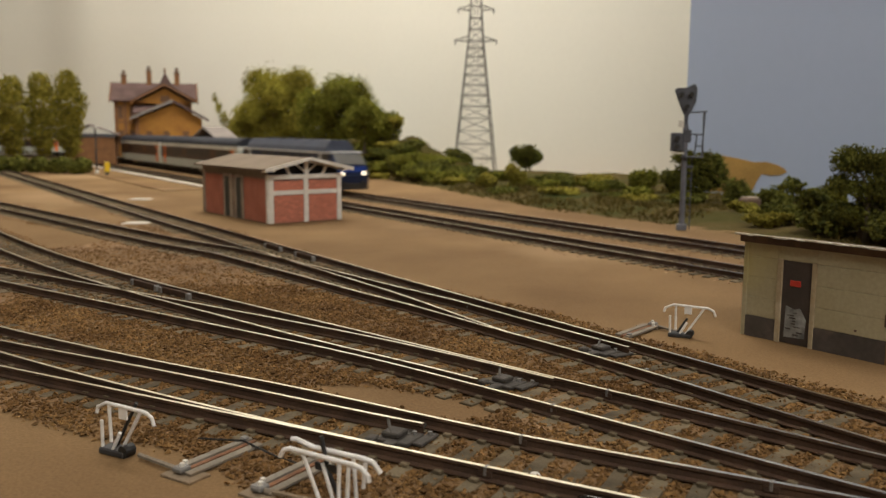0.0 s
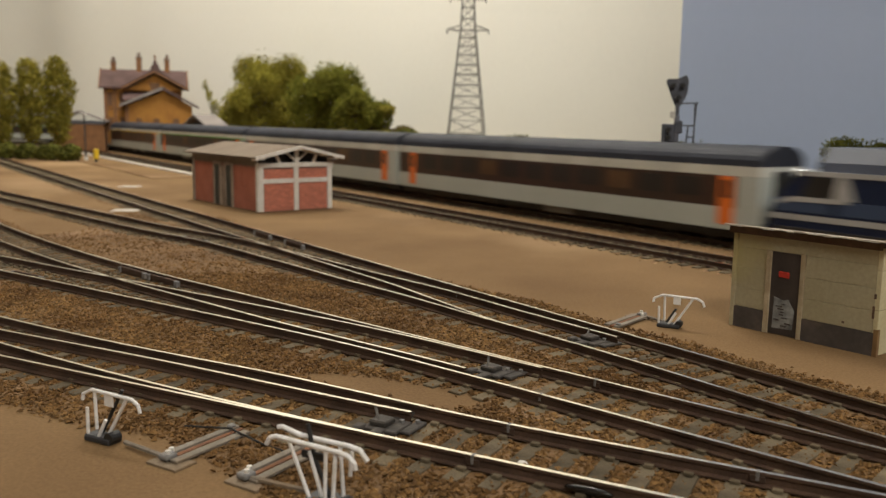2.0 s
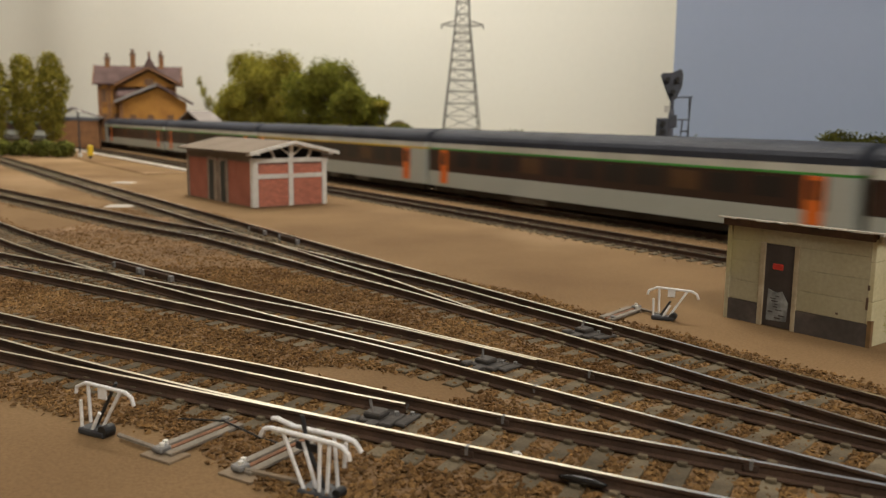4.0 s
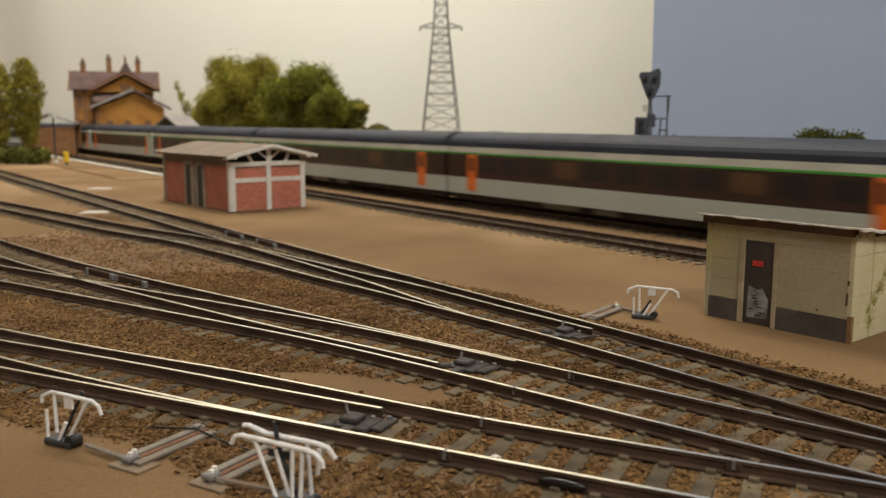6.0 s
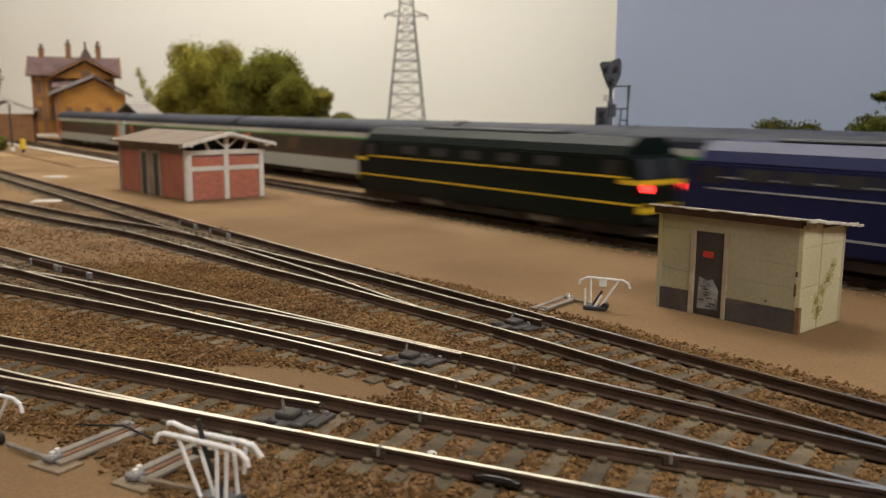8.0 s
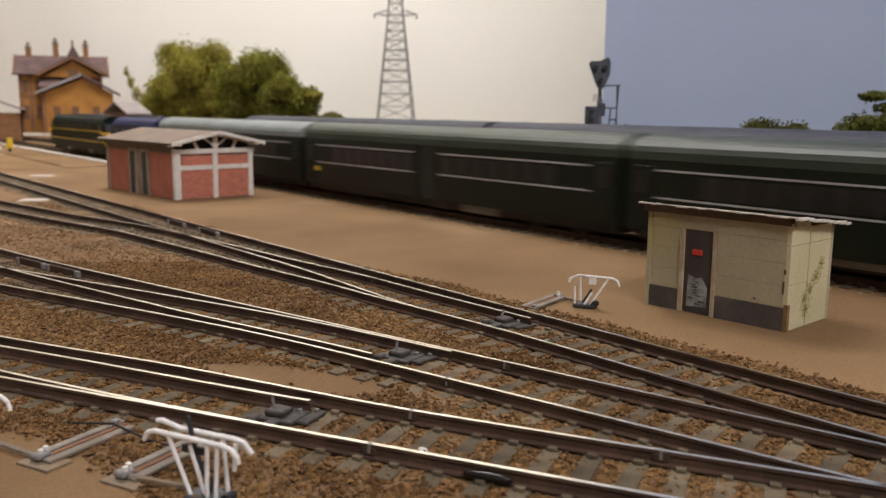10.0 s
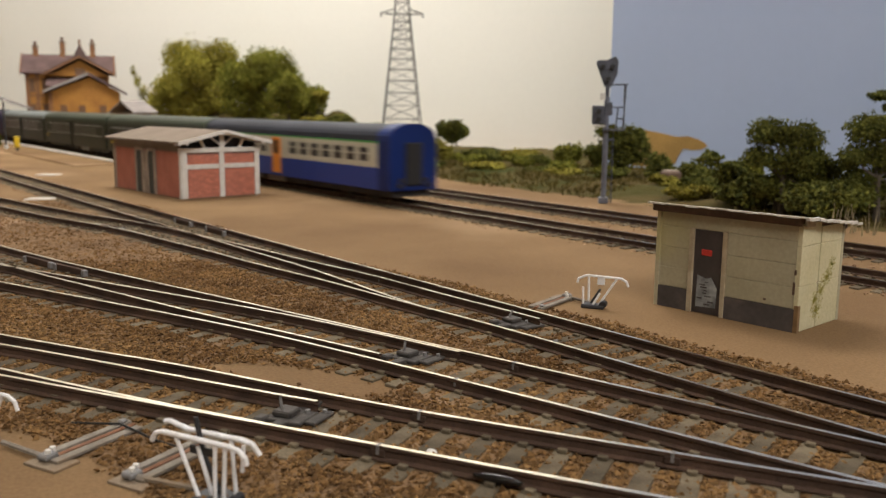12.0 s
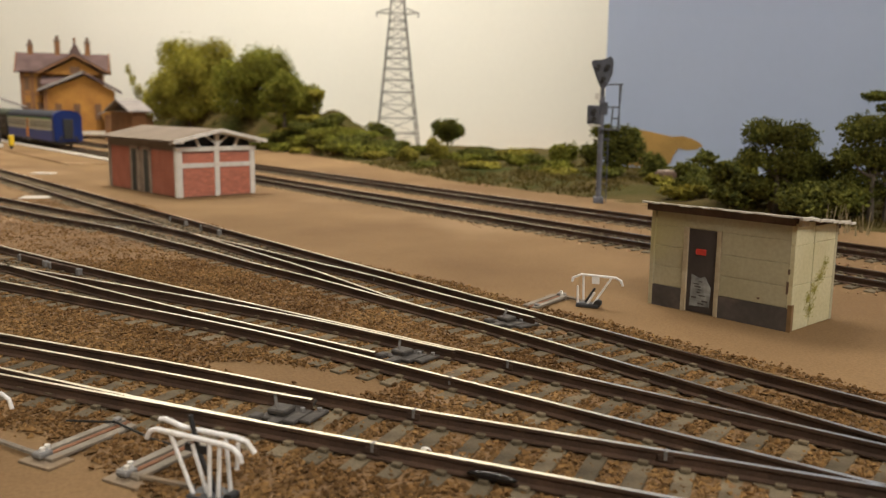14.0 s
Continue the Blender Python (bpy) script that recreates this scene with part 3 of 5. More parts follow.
def blue_cream_coach(length):
    car, h = thing("blue_and_cream_coach", "blue and cream coach with an orange middle door and blue end", "railway coach", group="second train"), length / 2
    part("lower_side", boxes((-h, h, -W, W, 7.0, 20)), BRIGHT_BLUE, car)
    part("upper_side", boxes((-h, h, -W + 0.05, W - 0.05, 20, 34.5)), CREAM_COACH, car)
    part("colour_line", boxes((-h, h, -W, W, 34.5, 35.6)), LINE_GREEN, car)
    part("roof", section(roof_line(35.6, 45.6), -h, h), ROOF_GREY, car)
    part("end_wall", section(roof_line(35.6, 46.2, W + 0.4) + [(-W - 0.4, 7), (W + 0.4, 7)], h - 12, h + 0.8), END_BLUE, car, "dark blue rounded end")
    part("end_door", boxes((h + 0.5, h + 2.4, -6, 6, 10, 35), bevel=0.5), BLACK, car)
    xs = [-h + 14 + 15.2 * k for k in range(int((length - 30) / 15.2) + 1)]
    windows(car, [x for x in xs if abs(x + 9) > 12 and x < h - 18], 27.5, 9.0, 8.2, GLASS, W)
    for s in (-1, 1):
        for x0, x1 in ((-h + 6, -17), (-1, h - 13)):
            part("window_bar", boxes((x0, x1, s * W - 0.2, s * W + 0.2, 27.6, 28.3)), CREAM_COACH, car)
    doors(car, (-9,), 9.0, 34.0, 13.0, AMBER, label="orange sliding door")
    part("gangway", boxes((-h - 2, -h + 2, -6, 6, 10, 35), bevel=0.8), BLACK, car)
    for y in (-9, 9):
        part("tail_lamp_case", bars([((h + 0.5, y, 13), (h + 2, y, 13))], 1.4, 10), UNDER, car)
    underframe(car, h, 3)
    add_bogies(car, h - 40, BOGIE, 28)
    return car


V1, V2, PITCH = 361.5, 357.0, 336.5
CARS = []  # thing, track offset, place of its middle at the start, speed along the line
G12 = -1307.75
CARS.append((diesel_express_loco(256), O2, G12 + PITCH + 131, V1))
STRIPES = [(OFFWHITE, "white"), (OFFWHITE, "white"), (LINE_GREEN, "green"), (LINE_YELLOW, "yellow"), (LINE_GREEN, "green"), (LINE_GREEN, "green"), (LINE_GREEN, "green"), (LINE_GREEN, "green"), (LINE_GREEN, "green"), (LINE_GREEN, "green")]
for k, (mat, word) in enumerate(STRIPES):
    CARS.append((express_coach(330.5, mat, f"express coach with {word} line, brown window band and orange doors", 20 + k), O2, G12 + PITCH * (0.5 - k), V1))
B0 = 10.5 * V2
CARS.append((goods_loco("green_diesel_locomotive", "dark green diesel locomotive with yellow lines and lit red tail lamps", 222, LOCO_GREEN, LINE_YELLOW, [(27.5, 0.8, 12, 6), (16.2, 0.9, 0, 0)], True, True), O1, B0 - 1237, -V2))
CARS.append((goods_loco("blue_shunting_locomotive", "deep blue diesel locomotive with white lines", 138, DEEP_BLUE, SILVER, [(31.0, 0.6, 14, 50), (26.6, 0.6, 14, 50), (13.0, 0.8, 4, 30)], False), O1, B0 - 1037, -V2))
for k in range(3):
    CARS.append((green_coach(270, k), O1, B0 - 965 + 274.7 * (k + 0.5), -V2))
CARS.append((blue_cream_coach(270), O1, B0 - 141 + 137.0, -V2))


def motions():
    """Each vehicle rolls along its line; the express slows a little towards the end, the other gains."""
    times = [0.0, 0.1] + [0.2 * k for k in range(1, 70)] + [13.9, 14.0]
    for car, o, start, v in CARS:
        rows = []
        for t in times:
            late = -1.75 * max(0.0, t - 7.5) ** 2 if v > 0 else -15.0 * max(0.0, t - 11.2)
            x, y, head = oval(start + v * t + late, o)
            rows.append((t, mm_pose(x, y, 0, head)))
        walk(car, rows)

# ---- ballast ----
def near_edge(x):
    return a_main(x) - 28 - 0.35 * max(0.0, x + 60)


NA, NB, NC = np.vectorize(near_edge), np.vectorize(b_main), np.vectorize(c_low)
CM, BL, AM = np.vectorize(c_main), np.vectorize(b_low), np.vectorize(a_main)
gen = np.random.default_rng(7)
WAVES = [(gen.uniform(0.02, 0.16), gen.uniform(0, 6.28), gen.uniform(0, 6.28)) for _ in range(14)]


def wobble(x, y):
    """A smooth uneven field of about -1 to 1."""
    out = np.zeros_like(x)
    for f, a, ph in WAVES:
        out += np.sin(f * (x * math.cos(a) + y * math.sin(a)) + ph)
    return out / 4.0


def ballasted(x, y):
    """Where the ground is covered with ballast."""
    e = 4.0 * wobble(x, y)
    zone = (y > NA(x) + e) & (y < CM(x) + 29 + 10 * np.clip((x + 10) / 50, 0, 1) + e)
    close = (np.abs(y - NC(x)) < 30 + e) | (np.abs(y - CM(x)) < 30 + e) | (np.abs(y - NB(x)) < 26 + e) | (y < NB(x) + e)
    left = (x > -215 + 3 * e) | close
    dx, dy = x + 17, y - 188
    along, across = dx * 0.9 - dy * 0.43, dx * 0.43 + dy * 0.9
    patch = (along / 25) ** 2 + (across / 7.5) ** 2 < 1 + 0.4 * wobble(x * 3, y * 3)
    dx, dy = x + 262, y - 508
    path = (dx * 0.75 - dy * 0.66) ** 2 / 75 ** 2 + (dx * 0.66 + dy * 0.75) ** 2 / 12 ** 2 < 1 + 0.3 * wobble(x, y)
    return zone & left & ~patch & ~path


def ballast_bed(x0, x1, y0, y1, step):
    xs, ys = np.arange(x0, x1, step), np.arange(y0, y1, step)
    gx, gy = np.meshgrid(xs, ys)
    gx = gx + gen.uniform(-0.35, 0.35, gx.shape) * step
    gy = gy + gen.uniform(-0.35, 0.35, gy.shape) * step
    inside = ballasted(gx, gy)
    z = np.where(inside, -3.05 + gen.uniform(-0.25, 0.35, gx.shape) + 0.12 * wobble(gx * 2, gy * 2), -3.5)
    idx = np.arange(gx.size).reshape(gx.shape)
    keep = (inside[:-1, :-1] | inside[1:, :-1] | inside[:-1, 1:] | inside[1:, 1:])
    q = np.stack([idx[:-1, :-1], idx[:-1, 1:], idx[1:, 1:], idx[1:, :-1]], -1)[keep]
    return np.stack([gx, gy, z], -1).reshape(-1, 3), q


v, q = ballast_bed(-420, 200, 40, 760, 1.9)
tagged(arrays("ballast_bed", v, q, SOIL), "brown gritty ballast bed between the tracks", "ballast", kind="structure")


RODS = (((-51.5, 143.0), (-42.0, 159.0)), ((-35.5, 135.5), (-26.5, 150.5)), ((58.5, 266.0), (46.0, 250.5)))


def stones(count, x0, x1, y0, y1, r0, r1, dense, zoff=-2.9):
    """Loose stones: squashed, jittered octahedra."""
    x, y = gen.uniform(x0, x1, count), gen.uniform(y0, y1, count)
    ok = dense(x + gen.normal(0, 1.3, count), y + gen.normal(0, 1.3, count))
    x, y = x[ok], y[ok]
    foot = np.array([f for f in FOOT if x0 - 30 < f[0] < x1 + 30 and y0 - 30 < f[1] < y1 + 30])
    on = np.zeros(len(x), bool)
    for f in foot:
        dx, dy = x - f[0], y - f[1]
        on |= (np.abs(dx * f[2] + dy * f[3]) < f[4]) & (np.abs(dx * f[3] - dy * f[2]) < 1.7)
    drop = on & (gen.random(len(x)) < 0.82)
    for fn in (a_main, a_div, b_main, b_low, c_main, c_low):
        g = np.vectorize(fn)
        slope = g(x + 0.5) - g(x - 0.5)
        d = (y - g(x)) / np.sqrt(1 + slope ** 2)
        drop |= np.abs(np.abs(d) - 8.7) < 1.7
    for (ax, ay), (bx, by) in RODS:
        ex, ey = bx - ax, by - ay
        n_ = math.hypot(ex, ey)
        along, side = ((x - ax) * ex + (y - ay) * ey) / n_, ((x - ax) * ey - (y - ay) * ex) / n_
        drop |= (along > -3) & (along < n_ + 1) & (np.abs(side) < 3.4)
    x, y = x[~drop], y[~drop]
    n = len(x)
    base = np.array([(1, 0, 0), (0, 1, 0), (-1, 0, 0), (0, -1, 0), (0, 0, 0.6), (0, 0, -0.6)], float)
    tri = np.array([(0, 1, 4), (1, 2, 4), (2, 3, 4), (3, 0, 4), (1, 0, 5), (2, 1, 5), (3, 2, 5), (0, 3, 5)])
    r = r0 + (r1 - r0) * gen.random(n) ** 1.8
    p = base[None] * r[:, None, None] * gen.uniform(0.45, 1.5, (n, 6, 1)) + gen.normal(0, 0.22, (n, 6, 3)) * r[:, None, None]
    a = gen.uniform(0, 6.28, n)
    c, s = np.cos(a)[:, None], np.sin(a)[:, None]
    px, py = p[..., 0] * c - p[..., 1] * s, p[..., 0] * s + p[..., 1] * c
    z = zoff + gen.uniform(-0.2, 0.35, n)
    out = np.stack([px + x[:, None], py + y[:, None], p[..., 2] + z[:, None]], -1).reshape(-1, 3)
    return out, (tri[None] + 6 * np.arange(n)[:, None, None]).reshape(-1, 3)


v, q = stones(190000, -165, 115, 95, 330, 0.22, 0.72, ballasted)
tagged(arrays("ballast_gravel", v, q, GRAVEL), "loose brown ballast gravel round the sleepers", "gravel", kind="stuff")
v, q = stones(60000, -330, 40, 300, 560, 0.3, 0.6, ballasted, -3.05)
tagged(arrays("ballast_gravel", v, q, FAR_GRAVEL), "loose brown ballast gravel further off", "gravel", kind="stuff")


def main_edge(x, y):
    o, s = x * N.x + y * N.y, x * U.x + y * U.y
    e = np.abs(o - 332) - 45
    return (e < 7 * gen.random(len(x))) & (e > -60) & (gen.random(len(x)) < 0.5)


MAIN_GRIT = island_material("sandy_grit", (0.22, 0.135, 0.075), (0.42, 0.29, 0.18), 0.95)
v, q = stones(26000, -160, 330, 200, 760, 0.5, 1.0, main_edge, -3.2)
tagged(arrays("main_line_grit", v, q, MAIN_GRIT), "sandy grit between the main line sleepers", "gravel", kind="stuff")

# ---- turnout fittings ----
TIEBAR = material("oily_grey_casting", (0.085, 0.074, 0.064), 0.75, 0.1, spec=0.3, second=(0.05, 0.043, 0.037), scale=300, fine=1500)


def point_machine(x, y, rz):
    t = thing("turnout_motor", "dark grey turnout tie bar casting between the rails", "turnout motor", mm_pose(x, y, -2.6, rz), "turnout motors")
    part("tie_bar", boxes((-1.2, 1.2, -9.5, 9.5, 0, 0.9), bevel=0.15), TIEBAR, t)
    part("base_plate", boxes((-4.2, 3.6, -3.6, 3.4, 0, 0.8), (3.6, 6.0, -2.0, 5.2, 0, 0.7), bevel=0.2), TIEBAR, t)
    part("housing", boxes((-3.2, 0.8, -2.4, 1.6, 0.8, 2.0), (-5.6, -3.4, -5.2, -2.4, 0, 1.2), bevel=0.3), TIEBAR, t)
    part("crank", bars([((-1, -2, 1.7), (-4.4, 2.4, 2.4)), ((-4.4, 2.4, 2.4), (-4.8, 2.9, 2.8))], 0.35), TIEBAR, t)
    part("bolt", bars([((2.0, 2.0, 0.8), (2.0, 2.0, 1.5)), ((4.6, 3.8, 0.7), (4.6, 3.8, 1.3))], 0.5, 8), GREY, t)


point_machine(-13.5, 161.0, -26.5)
point_machine(9.5, 199.5, -41)
point_machine(38.0, 231.0, -54)
for x, f, off in ((3.1, a_main, -8.7), (10.3, a_main, 8.7), (51.4, a_main, 8.7), (72.0, c_main, -8.7), (44.3, c_main, -8.7), (18.3, b_main, -8.7), (31.9, b_main, 8.7), (0.0, c_low, 8.7)):
    d = f(x + 0.5) - f(x - 0.5)
    a = math.atan(d)
    joint = thing("rail_joiner", "grey insulating rail joint on a rail", "rail joint", mm_pose(x, f(x) + off / math.cos(a), 0, math.degrees(a)), "rail joints")
    part("joint_plate", boxes((-1.3, 1.3, -0.62, -0.3, -1.9, -0.7), (-1.3, 1.3, 0.3, 0.62, -1.9, -0.7), bevel=0.08), RUST, joint)
    part("insulator", boxes((-0.3, 0.3, -0.66, 0.66, -1.6, 0.05), bevel=0.05), GREY, joint)
for x, f, off in ((-125, b_main, 5.8), (-108, b_main, 5.8), (-160, b_low, -5.8), (-100, c_main, 5.8), (-78, c_main, 5.8), (-128, c_low, -5.8)):
    a = math.atan(f(x + 0.5) - f(x - 0.5))
    g = thing("check_rail", "short grey check rail beside the running rail", "check rail", mm_pose(x, f(x) + off / math.cos(a), 0, math.degrees(a)), "check rails")
    part("flangeway_rail", boxes((-9, 9, -0.5, 0.5, -2.5, -0.1), bevel=0.15), RUST, g)
    part("flared_end", boxes((-10.5, -8.5, -1.0, 0.6, -2.5, -0.2), (8.5, 10.5, -1.0, 0.6, -2.5, -0.2), bevel=0.2), GREY, g)
peb = bmesh.new()
bmesh.ops.create_icosphere(peb, subdivisions=2, radius=1.0)
bmesh.ops.scale(peb, vec=(1.0, 0.6, 0.5), verts=peb.verts)
pebble = part("pebble", peb, WHITE, smooth=True)
pebble.matrix_basis = mm_pose(12.0, 144.4, -2.5, -30)
tagged(pebble, "small white pebble lying between the sleepers", "pebble")

# ---- point lever frames ----
WHITE_TUBE = material("white_enamel_tube", (0.86, 0.85, 0.86), 0.45, second=(0.70, 0.67, 0.63), scale=400, fine=1800, bump=0.1, grit=0.3)
PLANK = material("grey_channel", (0.27, 0.235, 0.19), 0.85, second=(0.19, 0.155, 0.115), scale=160, fine=1500, third=(0.22, 0.15, 0.085))
DUSTY = material("dusty_board", (0.25, 0.185, 0.12), 0.9, second=(0.19, 0.14, 0.09), scale=120, fine=1500, third=(0.22, 0.14, 0.07))


def tube(points, r, n=8):
    bm = bmesh.new()
    for a, b in zip(points, points[1:]):
        bar(bm, a, b, r, n)
    for p in points[1:-1]:
        bmesh.ops.create_icosphere(bm, subdivisions=1, radius=r * 1.02, matrix=Matrix.Translation(p))
    return bm


def lever_frame(at, double=False, lever=1.0):
    """A bent hand bar on uneven legs over an iron foot, with its lever; the double one has two bars."""
    t = thing("point_lever_frame", "white tubular point lever frame with a dark lever", "lever frame", at, "point levers")
    if double:
        part("hand_bar", tube([(-8.6, 0, 8.0), (-7.8, 0, 9.3), (-6.6, 0, 9.7), (5.6, 0, 9.3), (7.4, 0, 9.0), (8.6, 0, 8.0), (8.8, 0, 7.0)], 0.42), WHITE_TUBE, t)
        part("hand_bar", tube([(-8.2, 2.6, 10.2), (-7.2, 2.6, 10.4), (-3.6, 2.6, 9.6), (6.0, 2.6, 9.5), (8.0, 2.6, 9.2), (9.4, 2.6, 7.6)], 0.42), WHITE_TUBE, t)
        legs = [((-4.0, 0, 9.4), (0.4, -0.4, 0.3)), ((-0.6, 0.8, 8.0), (2.0, 0.6, 0.8)), ((3.2, 0, 9.2), (3.2, -0.4, 0.3)), ((4.9, 0.2, 9.0), (4.6, -0.2, 0.3)), ((4.2, 2.6, 9.4), (5.0, 2.4, 0.3)), ((6.6, 2.4, 8.8), (6.2, 2.4, 4.6))]
        part("lever", tube([(3.0, 1.3, 1.0), (0.2, 1.3, 6.6), (-1.2, 1.3, 12.4)], 0.40, 6), BLACK, t)
        part("lever_quadrant", boxes((-2.4, 2.2, 1.0, 1.5, 6.6, 7.9), bevel=0.15), BLACK, t)
        part("foot", boxes((-0.6, 6.6, -1.6, 3.4, 0, 0.9), bevel=0.3), IRON, t)
        part("weight", bars([((6.6, -0.6, 1.2), (6.6, 1.4, 1.2))], 0.8, 12), BLACK, t)
    else:
        part("hand_bar", tube([(-7.6, 0, 7.4), (-7.3, 0, 8.6), (-4.8, 0, 9.8), (5.4, 0, 9.5), (7.0, 0, 8.7), (7.5, 0, 7.2)], 0.36), WHITE_TUBE, t)
        legs = [((-4.2, 0, 9.7), (-4.0, 0, 2.2)), ((4.2, 0, 9.4), (-1.4, -0.4, 0.3)), ((-0.6, -0.8, 4.8), (-3.0, -1.0, 0.3)), ((-5.7, -0.6, 6.4), (-5.5, -0.8, 0.3))]
        part("lever", tube([(-3.8, 0.9, 0.8), (-3.8 + 6.0 * lever, 0.9, 0.8 + 9.8 * lever)], 0.36, 6), BLACK, t)
        part("name_plate", boxes((-1.6, 0.6, -0.2, 0.2, 7.2, 9.6), bevel=0.1), WHITE_TUBE, t)
        part("foot", boxes((-6.0, 0.8, -1.6, 1.8, 0, 1.3), bevel=0.3), IRON, t)
        part("weight", bars([((0.4, -1.4, 1.4), (0.4, 1.0, 1.4))], 1.1, 12), BLACK, t)
    for a, b in legs:
        part("leg", tube([a, b], 0.34), WHITE_TUBE, t)
    return t


lever_frame(mm_pose(-65.0, 151.5, -3.2, -26))
lever_frame(mm_pose(-23.6, 128.8, -3.2, -26), True)
lever_frame(mm_pose(66.6, 252.6, -3.2, -24), False, 0.5)


def rodding(points, lone=True):
    """Channel of two planks with a rusty rod between, and a link to the lever."""
    (ax, ay), (bx, by), (lx, ly) = points
    d = Vector((bx - ax, by - ay))
    t = thing("point_rodding", "grey point rodding channel with a rusty rod", "rodding", mm_pose(ax, ay, -2.8, math.degrees(math.atan2(d.y, d.x))), "point rodding")
    n = d.length
    part("plank", boxes((0, n, 1.0, 2.6, 0, 0.7), bevel=0.1), PLANK, t)
    part("plank", boxes((-0.5, n - 1, -2.8, -1.0, 0, 0.6), bevel=0.1), PLANK, t)
    part("rod", boxes((0.5, n - 0.5, -0.5, 0.5, 0.0, 0.5)), RODRUST, t)
    part("crank_joint", boxes((-1.2, 1.4, -1.0, 1.4, 0.3, 1.3), (n - 2.4, n - 0.8, 1.0, 2.4, 0.7, 1.3), bevel=0.25), GREY, t)
    part("pin", bars([((0, 0, 1.2), (0, 0, 1.9)), ((1.8, 1.2, 0.5), (1.8, 1.2, 1.6))], 0.5, 8), WHITE, t)
    inv = Matrix.Rotation(-math.atan2(d.y, d.x), 2)
    e = inv @ Vector((lx - ax, ly - ay))
    part("link_bar", bars([((0, 0, 0.5), (e.x, e.y, 0.5))], 0.5), PLANK, t)
    part("base_board", boxes((-2.5, 2.5, -4.6, 3.0, -0.6, 0.05), bevel=0.1), DUSTY, t)


RODRUST = material("orange_rusty_rod", (0.22, 0.09, 0.035), 0.85, scale=200)
rodding(((-51.5, 143.0), (-42.0, 159.0), (-62.0, 150.0)))
rodding(((-35.5, 135.5), (-26.5, 150.5), (-24.0, 130.5)))
rodding(((58.5, 266.0), (46.0, 250.5), (65.5, 254.2)))
rod = thing("signal_wire", "thin dark wire between the lever frames", "wire")
part("strand", tube([(-54, 160, -2.6), (-44, 156.5, -1.6), (-36, 150.5, -2.4), (-30, 147, -2.7)], 0.22, 5), BLACK, rod)

# ---- brick shed ----
BRICK = material("red_brick", (0.66, 0.24, 0.155), 0.85, second=(0.56, 0.19, 0.12), scale=90, fine=1500, random_part=0.16)
MORTAR = material("brick_mortar", (0.36, 0.20, 0.16), 0.9, scale=90)
SHED_ROOF = material("beige_card_roof", (0.235, 0.185, 0.14), 0.85, spec=0.2, second=(0.20, 0.155, 0.115), scale=60, fine=800, grit=0.25)
TIMBER = material("white_timber", (0.80, 0.77, 0.71), 0.7, second=(0.70, 0.65, 0.58), scale=180, fine=1200, grit=0.3)
DOORDARK = material("dark_green_grey_door", (0.06, 0.065, 0.055), 0.6, scale=120)
DULL = material("pale_brown_board", (0.40, 0.31, 0.24), 0.8, scale=120)
shed = thing("brick_shed", "small red brick shed with white timber frame and gable roof", "shed", mm_pose(-131.0, 554.5, -3.2, 39.5))
part("wall", boxes((0.4, 54.6, 0.4, 107.6, 0, 32)), MORTAR, shed)
brick_me = {}


def brick(x, y, z, w, rz):
    w = round(w, 1)
    if w not in brick_me:
        bm = boxes((0.06, w - 0.06, -0.22, 0.3, 0.06, 1.24), bevel=0.05)
        bmesh.ops.scale(bm, vec=(MM, MM, MM), verts=bm.verts)
        me = bpy.data.meshes.new("brick")
        bm.to_mesh(me)
        bm.free()
        me.materials.append(BRICK)
        brick_me[w] = me
    return brick_me[w], mm_pose(x, y, z, rz)


def courses(length, z0, z1, holes, place):
    """Courses of bricks along a wall; holes: stretches left free."""
    out, row, z = [], 0, z0
    while z + 1.3 <= z1:
        x = -1.6 if row % 2 else 0.0
        while x < length - 0.5:
            a, b = max(x, 0.0), min(x + 3.2, length)
            if b - a > 0.8 and not any(h0 < (a + b) / 2 < h1 for h0, h1 in holes):
                out.append(place(a, z, b - a))
            x += 3.2
        z += 1.3
        row += 1
    return out


front = courses(55, 0.4, 28.8, [(0, 3.6), (25.6, 29.4), (51.4, 55)], lambda a, z, w: brick(a, 0.4, z, w, 0))
flank = courses(108, 0.4, 30, [(38, 72), (0, 3), (105, 108)], lambda a, z, w: brick(0.4, a + w, z, w, -90))
for me, m in front[:]:
    ob = new("brick", me)
    ob.parent, ob.matrix_basis = shed, m
joined = [(me, m) for me, m in flank]
vs, fs = [], []
for me, m in joined:
    base = len(vs)
    vs += [tuple((m @ v_.co) / MM) for v_ in me.vertices]
    fs += [[base + i for i in p.vertices] for p in me.polygons]
bm = bmesh.new()
bv = [bm.verts.new(c) for c in vs]
for f_ in fs:
    bm.faces.new([bv[i] for i in f_])
tagged(part("brickwork", bm, BRICK, shed), kind="stuff")
for x0, x1 in ((0.0, 3.4), (25.8, 29.2), (51.6, 55.0)):
    part("post", boxes((x0, x1, -0.7, 0.9, 0, 32), bevel=0.15), TIMBER, shed)
part("rail_beam", boxes((0, 55, -0.5, 0.6, 18.6, 21.6), bevel=0.1), TIMBER, shed)
part("tie_beam", boxes((-1, 56, -0.9, 0.9, 29.0, 32.0), bevel=0.15), TIMBER, shed)
# Black sheet behind the truss gives the open gable's shade as colour.
part("gable_board", extrude([(0.5, 32), (54.5, 32), (54.5, 34.8), (28, 41.4), (0.5, 34.6)], 5.2, 6.0), BLACK, shed, "black sheet as shade in the open gable")
part("king_post", boxes((26.4, 29.6, -0.8, 0.9, 32, 41.6), bevel=0.15), TIMBER, shed)
